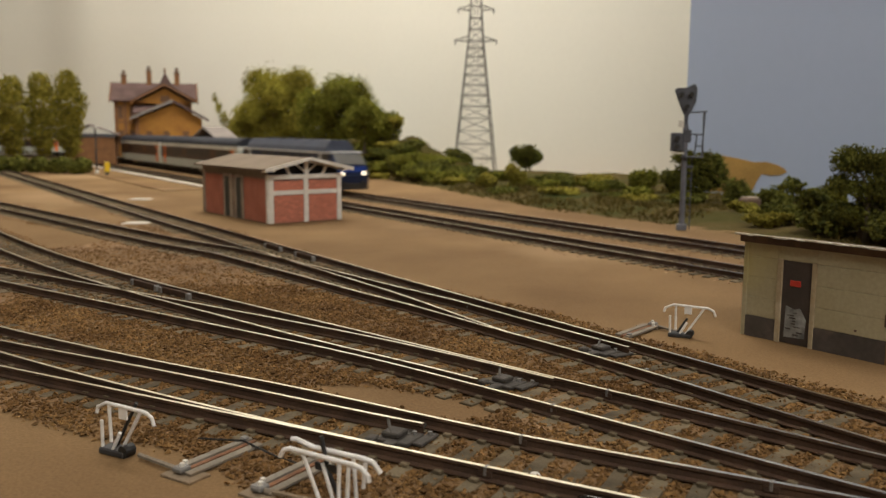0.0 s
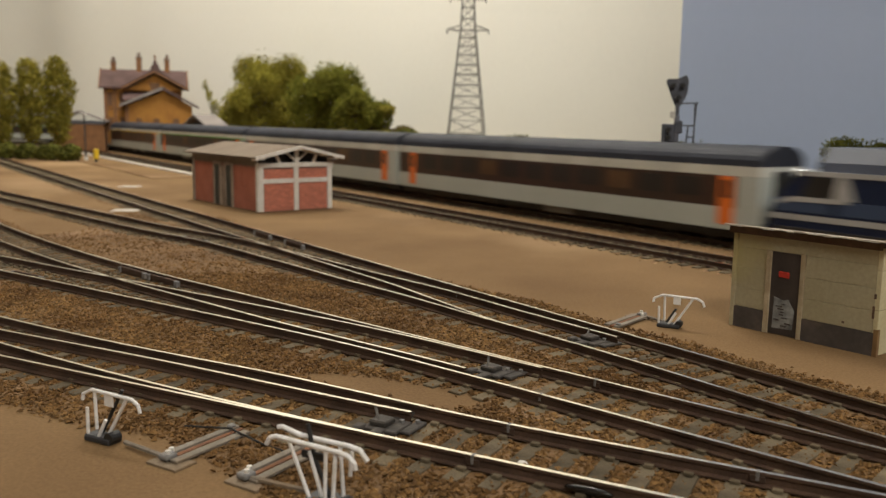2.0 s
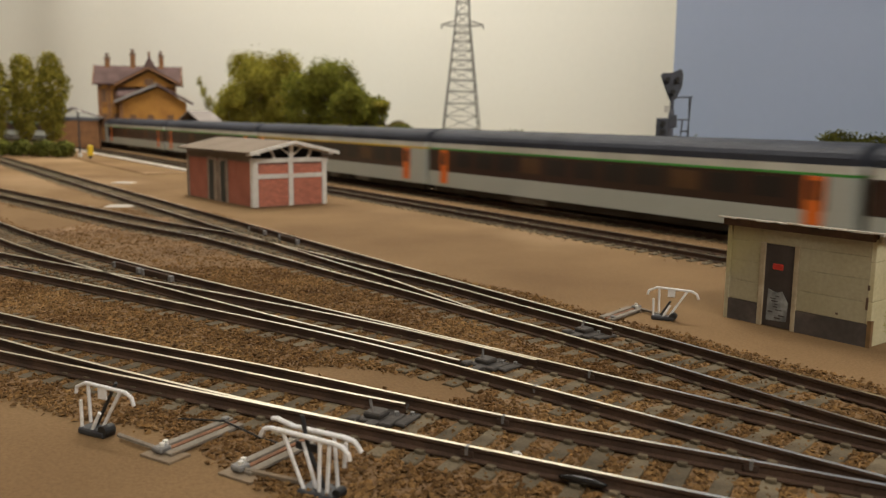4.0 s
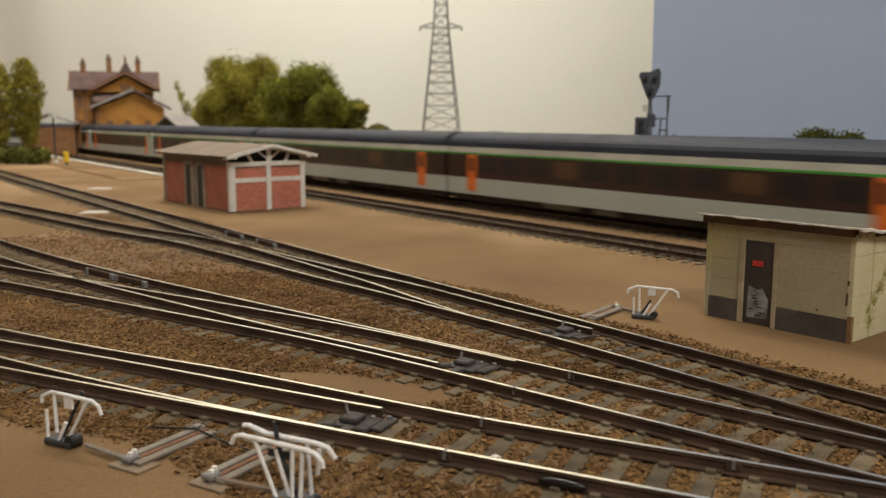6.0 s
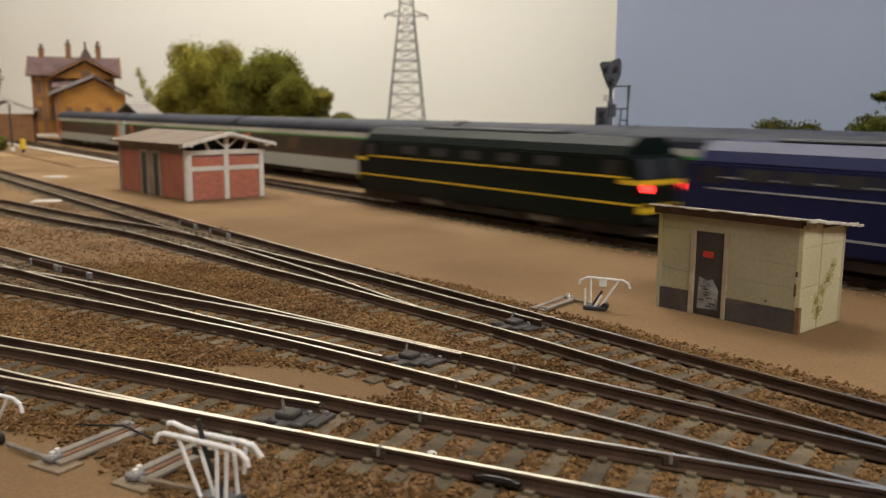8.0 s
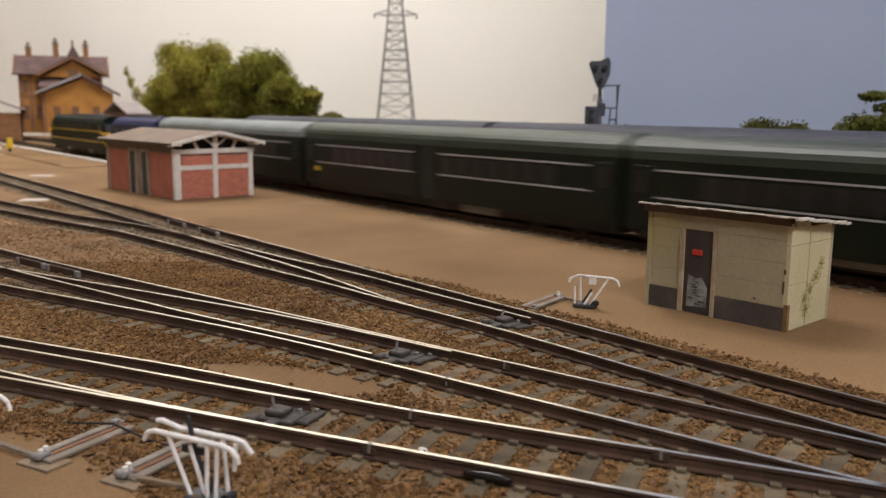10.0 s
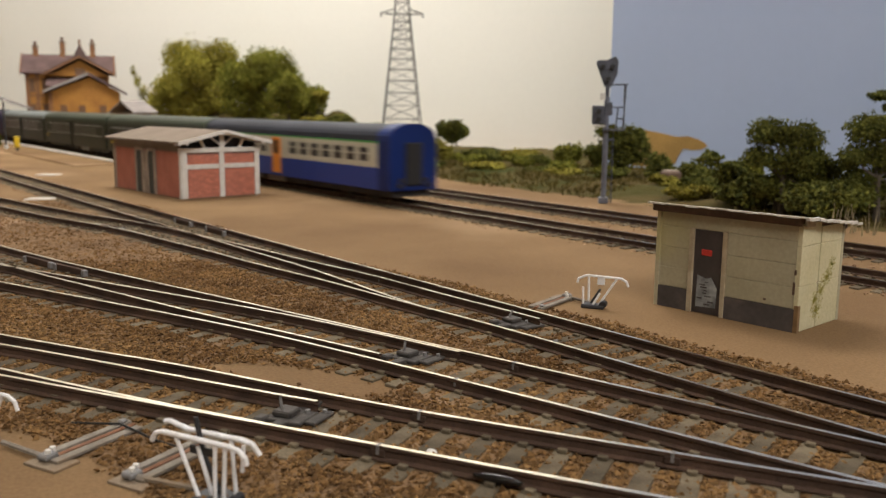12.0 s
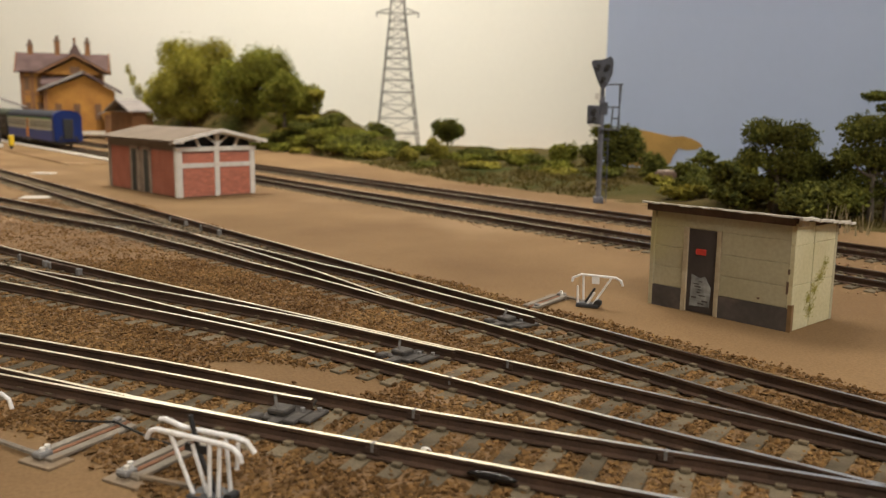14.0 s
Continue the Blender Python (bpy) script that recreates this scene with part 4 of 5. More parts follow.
for x0, x1 in ((15.5, 12.5), (40.5, 43.5)):
    part("strut", extrude([(x0 - 1, 32), (x0 + 1, 32), (x1 + 1, 38.2), (x1 - 1, 38.2)], -0.7, 0.8), TIMBER, shed)
for x0, x1 in ((26.4, 20.0), (29.6, 36.0)):
    part("brace", extrude([(x0, 33.4), (x0, 35.0), (x1, 39.4), (x1, 38.2)], -0.5, 0.5), TIMBER, shed)
for d, x1 in ((-1, -4.4), (1, 60.0)):
    part("rafter", extrude([(x1, 33.6), (x1, 35.2), (28, 42.2), (28, 40.4)], -0.9, 0.8), TIMBER, shed)
    part("roof", extrude([(x1 + d * 0.6, 35.0), (28, 42.2), (28, 43.3), (x1 + d * 0.6, 36.1)], -7, 113), SHED_ROOF, shed)
    part("barge_board", extrude([(x1 + d, 34.0), (28, 41.5), (28, 43.6), (x1 + d, 36.3)], -7.7, -6.9), TIMBER, shed)
for x in (0.2, 27.0, 53.4):
    part("purlin_end", boxes((x, x + 1.5, -7.0, 4, 34.2 if x != 27.0 else 40.2, 35.6 if x != 27.0 else 41.6)), TIMBER, shed)
part("eaves_board", boxes((-0.2, 0.4, 0.6, 108, 30.0, 35.0)), SHED_ROOF, shed)
for y0 in (41.0, 60.0):
    d = part("door", boxes((-0.3, 0.6, y0, y0 + 8, 0.3, 28.5)), DOORDARK, shed, "dark narrow door")
    part("door_frame", boxes((-0.8, 0.8, y0 - 2.4, y0, 0, 30.5), (-0.8, 0.8, y0 + 8, y0 + 10.4, 0, 30.5), (-0.8, 0.8, y0, y0 + 8, 28.5, 30.5)), DULL, d)
part("door_panel", boxes((-0.2, 0.5, 51.5, 57.5, 0, 28)), DULL, shed)
for y in (0, 104.8):
    part("corner_post", boxes((-0.7, 0.6, y, y + 3.2, 0, 32), bevel=0.1), TIMBER if y == 0 else DULL, shed)

# ---- grey hut ----
PANEL = material("yellow_grey_panel", (0.44, 0.39, 0.26), 0.8, second=(0.38, 0.335, 0.21), scale=45, fine=900, third=(0.40, 0.34, 0.14), grit=0.3)
# PANEL's colour made paler for the end wall, which the light catches.
LIT_PANEL = material("lit_yellow_end_panel", (0.60, 0.54, 0.34), 0.8, second=(0.52, 0.46, 0.26), scale=60, fine=900, third=(0.40, 0.35, 0.10), grit=0.3)
DARKBAND = material("dark_grey_plinth", (0.10, 0.082, 0.072), 0.85, scale=120, third=(0.16, 0.12, 0.09))
DOORBROWN = material("dark_brown_door", (0.065, 0.05, 0.045), 0.6, scale=150)
RED = material("red_sign_paint", (0.70, 0.05, 0.03), 0.5, scale=400)
FASCIA = material("brown_fascia", (0.13, 0.075, 0.045), 0.8, scale=200)
PAPER = material("torn_white_roof_edge", (0.72, 0.68, 0.60), 0.8, second=(0.52, 0.45, 0.36), scale=300)
TAN = material("tan_timber", (0.50, 0.42, 0.29), 0.8, second=(0.38, 0.30, 0.19), scale=200, fine=1200, grit=0.3)
BROWN = material("brown_corner_trim", (0.26, 0.15, 0.06), 0.8, scale=300)
MOSS = material("yellow_green_moss", (0.42, 0.36, 0.09), 0.95, second=(0.34, 0.31, 0.08), spec=0.1, scale=300, fine=2000, bump=0.6)
hut = thing("panel_hut", "small yellow-grey panelled hut with dark door and flat roof", "hut", mm_pose(112.3, 223.6, -3.2, 38.5))
TH = 1.4
D, LEN = 24.6, 45.0
part("wall", boxes((0, D, LEN - TH, LEN, 0, 27), (D - TH, D, 0, LEN - TH, 0, 27)), PANEL, hut)
for z0, z1 in ((0.1, 12.5), (12.6, 23.3), (23.4, 30.2)):
    part("end_panel", boxes((0.0, 10.3, 0, TH, z0, z1 - (0.8 if z1 > 30 else 0)), (10.8, D - TH, 0, TH, z0, min(z1, 28.0)), bevel=0.12), LIT_PANEL, hut)
part("end_joint", boxes((10.3, 10.8, 0.3, TH, 0, 28)), DOORBROWN, hut)
part("wall_backing", boxes((0.35, TH + 0.6, TH, LEN - TH, 0.2, 29.5), (0.4, D - TH, 0.35, TH + 0.6, 0.2, 27.5)), PANEL, hut)
for z0, z1 in ((6.4, 12.24), (12.3, 18.44), (18.5, 24.64), (24.7, 30.4)):
    part("side_panel", boxes((0, TH, TH, 21.6, z0, z1), bevel=0.12), PANEL, hut)
    part("side_panel", boxes((0, TH, 33.8, LEN - TH, z0, z1), bevel=0.12), PANEL, hut)
part("side_panel", boxes((0, TH, 21.6, 33.8, 24.7, 30.4), bevel=0.12), PANEL, hut)
part("plinth", boxes((-0.25, TH, 0.9, 21.6, 0, 6.3)), DARKBAND, hut)
part("plinth", boxes((-0.25, TH, 33.8, LEN - 1.2, 0, 6.3)), DARKBAND, hut)
part("corner_post", boxes((-0.3, TH, LEN - 1.2, LEN + 0.2, 0, 30.3), bevel=0.1), PANEL, hut)
door = part("door", boxes((0.15, 0.33, 23.0, 32.2, 0.2, 24.6)), DOORBROWN, hut, "dark brown door with red sign")
part("warning_sign", boxes((-0.1, 0.35, 26.4, 29.8, 17.2, 19.0), bevel=0.2), RED, door, "small red warning sign")
POSTER = material("grey_white_poster", (0.36, 0.37, 0.36), 0.8, second=(0.16, 0.165, 0.165), scale=260, fine=900, third=(0.10, 0.10, 0.10))
poster = part("poster", extrude([(0, 0), (6.4, 0.4), (6.7, 6.0), (4.6, 9.2), (3.0, 8.6), (0.2, 9.4)], 0, 0.24), POSTER, door, "torn grey-white poster with unreadable print")
poster.matrix_basis = pose(0.0, 30.9 * MM, 1.9 * MM, 0, 0, -90)
r_ = random.Random(5)
for k in range(9):
    x0, z0 = r_.uniform(0.4, 4.2), 0.9 + 0.82 * k
    part("print_bar", boxes((x0, x0 + r_.uniform(1.0, 2.2), -0.14, 0.1, z0, z0 + r_.uniform(0.22, 0.4))), DOORBROWN, poster)
part("door_jamb", boxes((-0.4, 1.0, 21.6, 23.0, 0, 24.9), bevel=0.1), TAN, hut)
part("door_jamb", boxes((-0.4, 1.0, 32.2, 33.8, 0, 24.9), bevel=0.1), TAN, hut)
part("corner_trim", boxes((-0.35, 0.9, -0.3, 0.9, 0, 7.4)), BROWN, hut)
part("corner_chip", boxes((-0.12, 0.4, 1.0, 1.6, 15.6, 17.0), (-0.12, 0.4, 1.2, 1.8, 10.2, 13.6), (-0.1, 0.2, 9.2, 9.9, 7.4, 8.0)), FASCIA, hut)
part("beam_end", boxes((0.4, 4.6, -1.0, 0.0, 28.6, 30.6), bevel=0.15), TAN, hut)
part("fascia", extrude([(-1.6, 28.9), (-1.6, 31.0), (D + 2.4, 27.6), (D + 2.4, 26.0)], 0.4, LEN + 1.0), FASCIA, hut)
part("roof", extrude([(-3.0, 31.1), (-3.0, 31.5), (D + 4.6, 27.7), (D + 4.6, 27.3)], -2.4, LEN + 1.8), SHED_ROOF, hut)
torn = bmesh.new()
r_ = random.Random(11)
y = -2.6
while y < LEN + 1.4:
    w = r_.uniform(1.2, 4.2)
    box(torn, -3.3 + r_.uniform(-0.25, 0.2), -2.5, y, min(y + w + 0.1, LEN + 1.9), 31.25 + r_.uniform(-0.2, 0.1), 31.62 + r_.uniform(-0.12, 0.12))
    y += w
part("torn_roof_edge", torn, PAPER, hut, "torn whitish roof edging")
torn = bmesh.new()
x = -3.2
while x < D + 4.4:
    w = r_.uniform(1.5, 4.5)
    z = 31.5 - (x + w / 2 + 3.0) * 3.8 / (D + 7.6)
    box(torn, x, min(x + w + 0.1, D + 4.7), -2.75 + r_.uniform(-0.35, 0.2), -2.0, z - 0.5 + r_.uniform(-0.15, 0.1), z + 0.15 + r_.uniform(-0.1, 0.15))
    x += w
part("torn_end_edge", torn, PAPER, hut, "torn whitish roof edging")
MOSS_AT = [(10.5, -0.05, 5.0, 3.4, 0.22, 3.6), (12.5, -0.05, 10.0, 3.0, 0.22, 3.6), (15.5, -0.05, 13.5, 3.6, 0.22, 3.0), (18.0, -0.05, 17.0, 2.6, 0.22, 2.4), (9.0, -0.05, 8.0, 2.0, 0.22, 2.4)]

# ---- scenery behind the main line ----
GRASS = material("dry_olive_grass", (0.052, 0.052, 0.014), 0.95, second=(0.105, 0.074, 0.03), scale=20, fine=700, bump=0.7, depth=0.001, third=(0.032, 0.04, 0.009), spec=0.05)
LEAF = island_material("leaf_green", (0.07, 0.082, 0.012), (0.25, 0.25, 0.036), 0.9)
LEAF_OLIVE = island_material("leaf_olive", (0.13, 0.125, 0.018), (0.36, 0.33, 0.05), 0.9)
LEAF_DARK = island_material("leaf_dark", (0.036, 0.046, 0.010), (0.165, 0.17, 0.032), 0.9)
LEAF_MIX = island_material("leaf_mixed_olive", (0.11, 0.105, 0.018), (0.35, 0.31, 0.05), 0.9)
TUFT = island_material("grass_tuft", (0.065, 0.06, 0.015), (0.21, 0.165, 0.055), 0.95)
BARK = material("grey_brown_bark", (0.11, 0.085, 0.06), 0.9, scale=250, fine=1500, bump=0.6)

grid_s, grid_o = np.arange(-2050, 420, 13.0), np.concatenate([np.arange(424, 640, 9.0), [641]])
gs, go = np.meshgrid(grid_s, grid_o)


def bank_edge(s):
    """Where the sand ends and the grass begins."""
    return 424.0 + 103.0 * np.clip((-520 - s) / 430, 0, 1)


go = bank_edge(gs) + (go - 424) * (641 - bank_edge(gs)) / 217
wx, wy = gs * U.x + go * N.x, gs * U.y + go * N.y


def land(x, y):
    """Height of the scenery behind the tracks."""
    o = x * N.x + y * N.y
    rise = np.clip((o - bank_edge(x * U.x + y * U.y) - 4) / 60, 0, 1)
    z = -4.0 + 5.5 * rise + 1.6 * wobble(x, y) * rise
    s = x * U.x + y * U.y
    k = np.clip((-785 - s) / 230, 0, 1)
    top = np.clip((o - bank_edge(s)) / 34, 0, 1) * np.clip((650 - o) / 60, 0, 1)
    z = z + 44.0 * k * k * (3 - 2 * k) * top * (1 + 0.12 * wobble(x * 1.5, y * 1.5))
    return z


wz = land(wx, wy) + gen.uniform(-0.5, 0.5, wx.shape)
ids = np.arange(wx.size).reshape(wx.shape)
quads = np.stack([ids[:-1, :-1], ids[:-1, 1:], ids[1:, 1:], ids[1:, :-1]], -1).reshape(-1, 4)
tagged(arrays("grass_bank", np.stack([wx, wy, wz], -1).reshape(-1, 3), quads, GRASS), "rough olive grass bank behind the main line", "ground", kind="structure")
far_s, far_o = np.meshgrid(np.arange(-2050, -580, 30.0), np.arange(641, 1180, 30.0))
fx, fy = far_s * U.x + far_o * N.x, far_s * U.y + far_o * N.y
ok = 0.6 * fx + fy < 1300
ids = np.arange(fx.size).reshape(fx.shape)
quads = np.stack([ids[:-1, :-1], ids[:-1, 1:], ids[1:, 1:], ids[1:, :-1]], -1)[ok[:-1, :-1] & ok[1:, 1:] & ok[1:, :-1] & ok[:-1, 1:]]
tagged(arrays("grass_field", np.stack([fx, fy, land(fx, fy)], -1).reshape(-1, 3), quads, GRASS), "olive grass field behind the bank", "ground", kind="structure")


def clumps(blobs, count, r0, r1, shell=0.55):
    """Small ragged leaf clumps filling ellipsoids (x, y, z, rx, ry, rz)."""
    vol = np.array([b[3] * b[4] * b[5] for b in blobs]) ** 0.75
    pick = gen.choice(len(blobs), count, p=vol / vol.sum())
    b = np.array(blobs, float)[pick]
    d = gen.normal(0, 1, (count, 3))
    d /= np.linalg.norm(d, axis=1)[:, None]
    rad = (shell + (1 - shell) * gen.random(count)) * (1 + gen.normal(0, 0.09, count))
    c = b[:, :3] + d * rad[:, None] * b[:, 3:]
    base = np.array([(1, 0, 0), (0, 1, 0), (-1, 0, 0), (0, -1, 0), (0, 0, 1), (0, 0, -1)], float)
    tri = np.array([(0, 1, 4), (1, 2, 4), (2, 3, 4), (3, 0, 4), (1, 0, 5), (2, 1, 5), (3, 2, 5), (0, 3, 5)])
    r = gen.uniform(r0, r1, count)
    p = base[None] * gen.uniform(0.35, 1.3, (count, 6, 1)) + gen.normal(0, 0.35, (count, 6, 3))
    p = p * r[:, None, None] + c[:, None]
    return p.reshape(-1, 3), (tri[None] + 6 * np.arange(count)[:, None, None]).reshape(-1, 3)


def tree(name, label, x, y, z, height, blobs, count, mat, size=(1.2, 2.6), trunk=2.4, shell=0.5, stems=1, category="tree"):
    t = thing(name, label, category, mm_pose(x, y, z), "trees and bushes")
    bm = bmesh.new()
    r = random.Random(int(abs(x * 7 + y)))
    for k in range(stems):
        ox, oy = (0, 0) if stems == 1 else (r.uniform(-6, 6), r.uniform(-4, 4))
        p = Vector((ox, oy, -3))
        top = Vector((ox * 1.5, oy * 1.5, height * 0.45))
        bar(bm, p, top, trunk, 7, trunk * 0.55)
        for bl in blobs:
            q = Vector(bl[:3])
            mid = top.lerp(q, 0.5) + Vector((r.uniform(-2, 2), r.uniform(-2, 2), -2))
            bar(bm, top - Vector((0, 0, height * 0.08 * r.random())), mid, trunk * 0.45, 5, trunk * 0.3)
            bar(bm, mid, q + Vector((0, 0, bl[5] * 0.3)), trunk * 0.3, 5, trunk * 0.1)
    part("trunk", bm, BARK, t)
    v, q = clumps(blobs, count, size[0], size[1], shell)
    arrays("crown", v, q, mat, t)
    return t


def lumps(rx, ry, z0, z1, n, seed, r=0.42):
    """A loose heap of ellipsoids within a box that make an uneven crown."""
    rr = random.Random(seed)
    out = []
    for k in range(n):
        a = 2 * math.pi * k / n + rr.uniform(-0.4, 0.4)
        f = rr.uniform(0.35, 0.75)
        zz = z0 + (z1 - z0) * rr.uniform(0.25, 0.8)
        s = rr.uniform(0.8, 1.2) * r
        out.append((rx * f * math.cos(a), ry * f * math.sin(a), zz, rx * s, ry * s, (z1 - z0) * s * 0.6))
    out.append((0, 0, (z0 + z1) / 2, rx * 0.6, ry * 0.6, (z1 - z0) * 0.45))
    return out


def swell(blobs, k):
    return [tuple(c * k for c in b) for b in blobs]


L = lambda x, y: float(land(np.array(float(x)), np.array(float(y))))
# tall trees on the bank
tree("broad_tree", "broad olive-green leafy tree on the grass bank", -325, 1420, 24, 126, swell(lumps(64, 44, 2, 112, 12, 1, 0.36) + [(-36, 0, 24, 26, 20, 20), (0, -4, 22, 32, 22, 18), (36, 0, 24, 28, 20, 20)], 1.26), 30000, LEAF_OLIVE, (0.8, 1.9))
tree("broad_tree", "broad dark green leafy tree on the grass bank", -193, 1278, 27, 110, swell(lumps(54, 42, 6, 106, 11, 2, 0.38) + [(-30, 0, 30, 26, 20, 22), (8, -4, 24, 30, 22, 18), (38, 0, 40, 26, 20, 26), (56, 0, 32, 20, 16, 16)], 1.12), 28000, LEAF, (0.7, 1.7))
tree("broad_tree", "dense dark green tree beside two others", -138, 1136, 30, 60, lumps(28, 24, 4, 70, 7, 3, 0.4), 4500, LEAF, (0.8, 1.8))
tree("broad_tree", "lower spreading dark olive tree at the group edge", -118, 1150, 26, 50, lumps(30, 24, 14, 62, 7, 9, 0.38), 3200, LEAF, (0.8, 1.8))
tree("wispy_tree", "thin wispy tree with a flat loose crown", -100, 1146, 24, 44, lumps(22, 14, 34, 54, 6, 4, 0.3), 700, LEAF_OLIVE, (1.0, 2.0), 1.0)
tree("wispy_tree", "thin wispy leaning tree beside the station", -432, 1505, 22, 72, swell([(-10, 0, 74, 4, 4, 9), (-5, 0, 60, 5, 5, 9), (3, 0, 46, 8, 6, 9), (12, 0, 34, 12, 8, 10), (18, 0, 22, 12, 8, 8)], 1.22), 700, LEAF_OLIVE, (1.0, 2.0), 1.0)
# tall garden trees and hedge beside the platform
for k, (dx, h, m) in enumerate(((-104, 122, LEAF_MIX), (-68, 132, LEAF_MIX), (-32, 138, LEAF_MIX), (2, 142, LEAF_MIX))):
    tree("columnar_tree", "tall narrow yellow-green tree beside the platform", -596 + dx * 1.0, 1268 + dx * 0.42, -3, h, [(0, 0, h * 0.88, 18, 15, h * 0.16), (3, 0, h * 0.68, 25, 19, h * 0.24), (-3, 2, h * 0.45, 23, 18, h * 0.22), (1, -2, h * 0.28, 15, 14, h * 0.16)], 5500, m, (0.9, 2.0), 2.6, 0.55)
for k in range(5):
    x, y = -672 + 36 * k, 1205 - 14 * k
    tree("hedge_bush", "clipped dark green hedge bush at the platform end", x, y, -3, 14, [(0, 0, 10, 17, 10, 11), (6, 3, 13, 10, 8, 9)], 700, LEAF_DARK, (1.2, 2.4), 1.2, 0.6, category="bush")
# bushes between the line and the backdrop
tree("round_tree", "small round dark green tree on a thin trunk", 63, 953, 2, 40, lumps(19, 15, 12, 43, 7, 6, 0.42), 2800, LEAF_DARK, (0.6, 1.5), 1.1)
for k, (x, y, w, h, m, n) in enumerate(((-12, 1090, 34, 20, LEAF_DARK, 900), (20, 880, 20, 17, LEAF_MIX, 650), (48, 868, 20, 24, LEAF_MIX, 800), (102, 905, 36, 11, LEAF_DARK, 700), (75, 860, 26, 9, LEAF, 500), (160, 795, 22, 27, LEAF, 900), (186, 780, 20, 22, LEAF_DARK, 700), (150, 760, 26, 12, LEAF, 500), (128, 742, 24, 8, LEAF_DARK, 450), (224, 632, 26, 18, LEAF_DARK, 800), (252, 612, 24, 22, LEAF_DARK, 800), (205, 655, 22, 24, LEAF_DARK, 800), (-60, 1020, 34, 14, LEAF, 700), (-100, 985, 40, 14, LEAF_DARK, 700), (-140, 1020, 40, 16, LEAF, 800), (-20, 968, 34, 12, LEAF, 500), (10, 935, 26, 8, LEAF_DARK, 400), (118, 800, 22, 12, LEAF, 420), (60, 905, 30, 10, LEAF, 420), (140, 840, 26, 14, LEAF_DARK, 500), (230, 560, 22, 20, LEAF, 600), (196, 610, 20, 9, LEAF_MIX, 400), (-175, 1040, 46, 22, LEAF, 1300), (-120, 1060, 46, 24, LEAF_MIX, 1300), (-75, 1040, 40, 22, LEAF, 1100), (-215, 1070, 46, 22, LEAF_MIX, 1200), (-45, 990, 34, 16, LEAF_DARK, 800), (-95, 1020, 40, 20, LEAF, 1000), (0, 1010, 40, 12, LEAF_DARK, 800), (40, 985, 40, 12, LEAF, 700), (95, 950, 44, 12, LEAF_DARK, 800), (130, 890, 36, 14, LEAF_MIX, 600), (35, 820, 30, 7, LEAF_DARK, 500), (85, 790, 32, 7, LEAF_MIX, 450), (178, 700, 22, 10, LEAF, 450), (170, 660, 24, 8, LEAF_DARK, 450), (215, 585, 22, 10, LEAF_DARK, 450), (240, 530, 24, 14, LEAF_DARK, 600), (140, 715, 24, 7, LEAF_MIX, 350), (236, 452, 44, 24, LEAF_DARK, 1300), (214, 500, 38, 22, LEAF_DARK, 1100), (252, 486, 44, 30, LEAF_DARK, 1400), (190, 545, 26, 10, LEAF_MIX, 500), (205, 560, 28, 16, LEAF_DARK, 700))):
    if x * N.x + y * N.y < bank_edge(x * U.x + y * U.y) + 8:
        continue
    tree("low_bush", "low olive-green bush on the grass bank" if m is not LEAF_DARK else "low dark green bush on the grass bank", x, y, L(x, y) - 1, h, lumps(w * 0.62, w * 0.42, 0, h, 6, 30 + k, 0.45), int(n * 1.9), m, (0.6, 1.5), 0.8, 0.5, category="bush")
for k in range(22):
    bs, bo = -790 - 13.5 * k, 527 + 9.0 * (k % 4)
    x, y = on_main(bs, bo)
    w, h = 30 + 9 * ((k * 5) % 3), 11 + 4 * ((k * 7) % 3)
    tree("bank_bush", "low moss-green bush on the raised bank", x, y, L(x, y) - 2, h, lumps(w * 0.62, w * 0.42, 0, h, 6, 90 + k, 0.45), 1500, (LEAF_MIX, LEAF, LEAF_DARK)[k % 3], (0.7, 1.7), 0.8, 0.5, category="bush")
tree("signal_side_tree", "dark flat-topped tree behind the signal", 187, 703, 1, 40, [(-12, 0, 37, 11, 8, 6), (-6, 0, 27, 12, 9, 8), (6, 0, 32, 15, 11, 10), (12, 0, 22, 13, 10, 12), (0, 0, 14, 12, 9, 9)], 4200, LEAF_DARK, (0.6, 1.5), 1.2)
# large trees beside the hut
tree("gnarled_tree", "gnarled dark green tree with gaps in its crown", 222, 479, -4, 58, [(-8, 4, 47, 13, 11, 9), (10, 2, 44, 13, 11, 10), (-14, 6, 33, 9, 9, 7), (4, -2, 31, 16, 12, 9), (18, 4, 30, 12, 10, 9), (-2, 3, 17, 14, 11, 8), (16, -2, 15, 14, 11, 9)], 15000, LEAF_DARK, (0.35, 0.95), 2.0, 0.35, 2)
tree("gnarled_tree", "gnarled dark green tree beside the hut", 262, 448, -4, 60, [(-9, 2, 50, 13, 11, 9), (8, 0, 52, 12, 11, 9), (-16, 2, 36, 9, 9, 7), (2, -2, 36, 17, 12, 9), (20, 4, 38, 14, 10, 9), (-6, 3, 20, 14, 11, 10), (16, -2, 18, 16, 11, 10)], 15000, LEAF_DARK, (0.35, 0.95), 2.0, 0.35, 2)
tree("gnarled_tree", "small leafy tree with a thin crown", 205, 520, -4, 34, [(-10, 0, 30, 7, 6, 5), (2, 0, 22, 10, 8, 7), (8, 2, 12, 10, 8, 8)], 900, LEAF_DARK, (0.9, 1.8), 1.2, 0.45)
tree("wispy_tree", "thin flat-topped distant tree", 290, 503, -4, 60, [(0, 0, 69, 10, 7, 3), (6, 0, 62, 7, 5, 3)], 260, LEAF_DARK, (0.8, 1.6), 0.7)
stalk = bmesh.new()
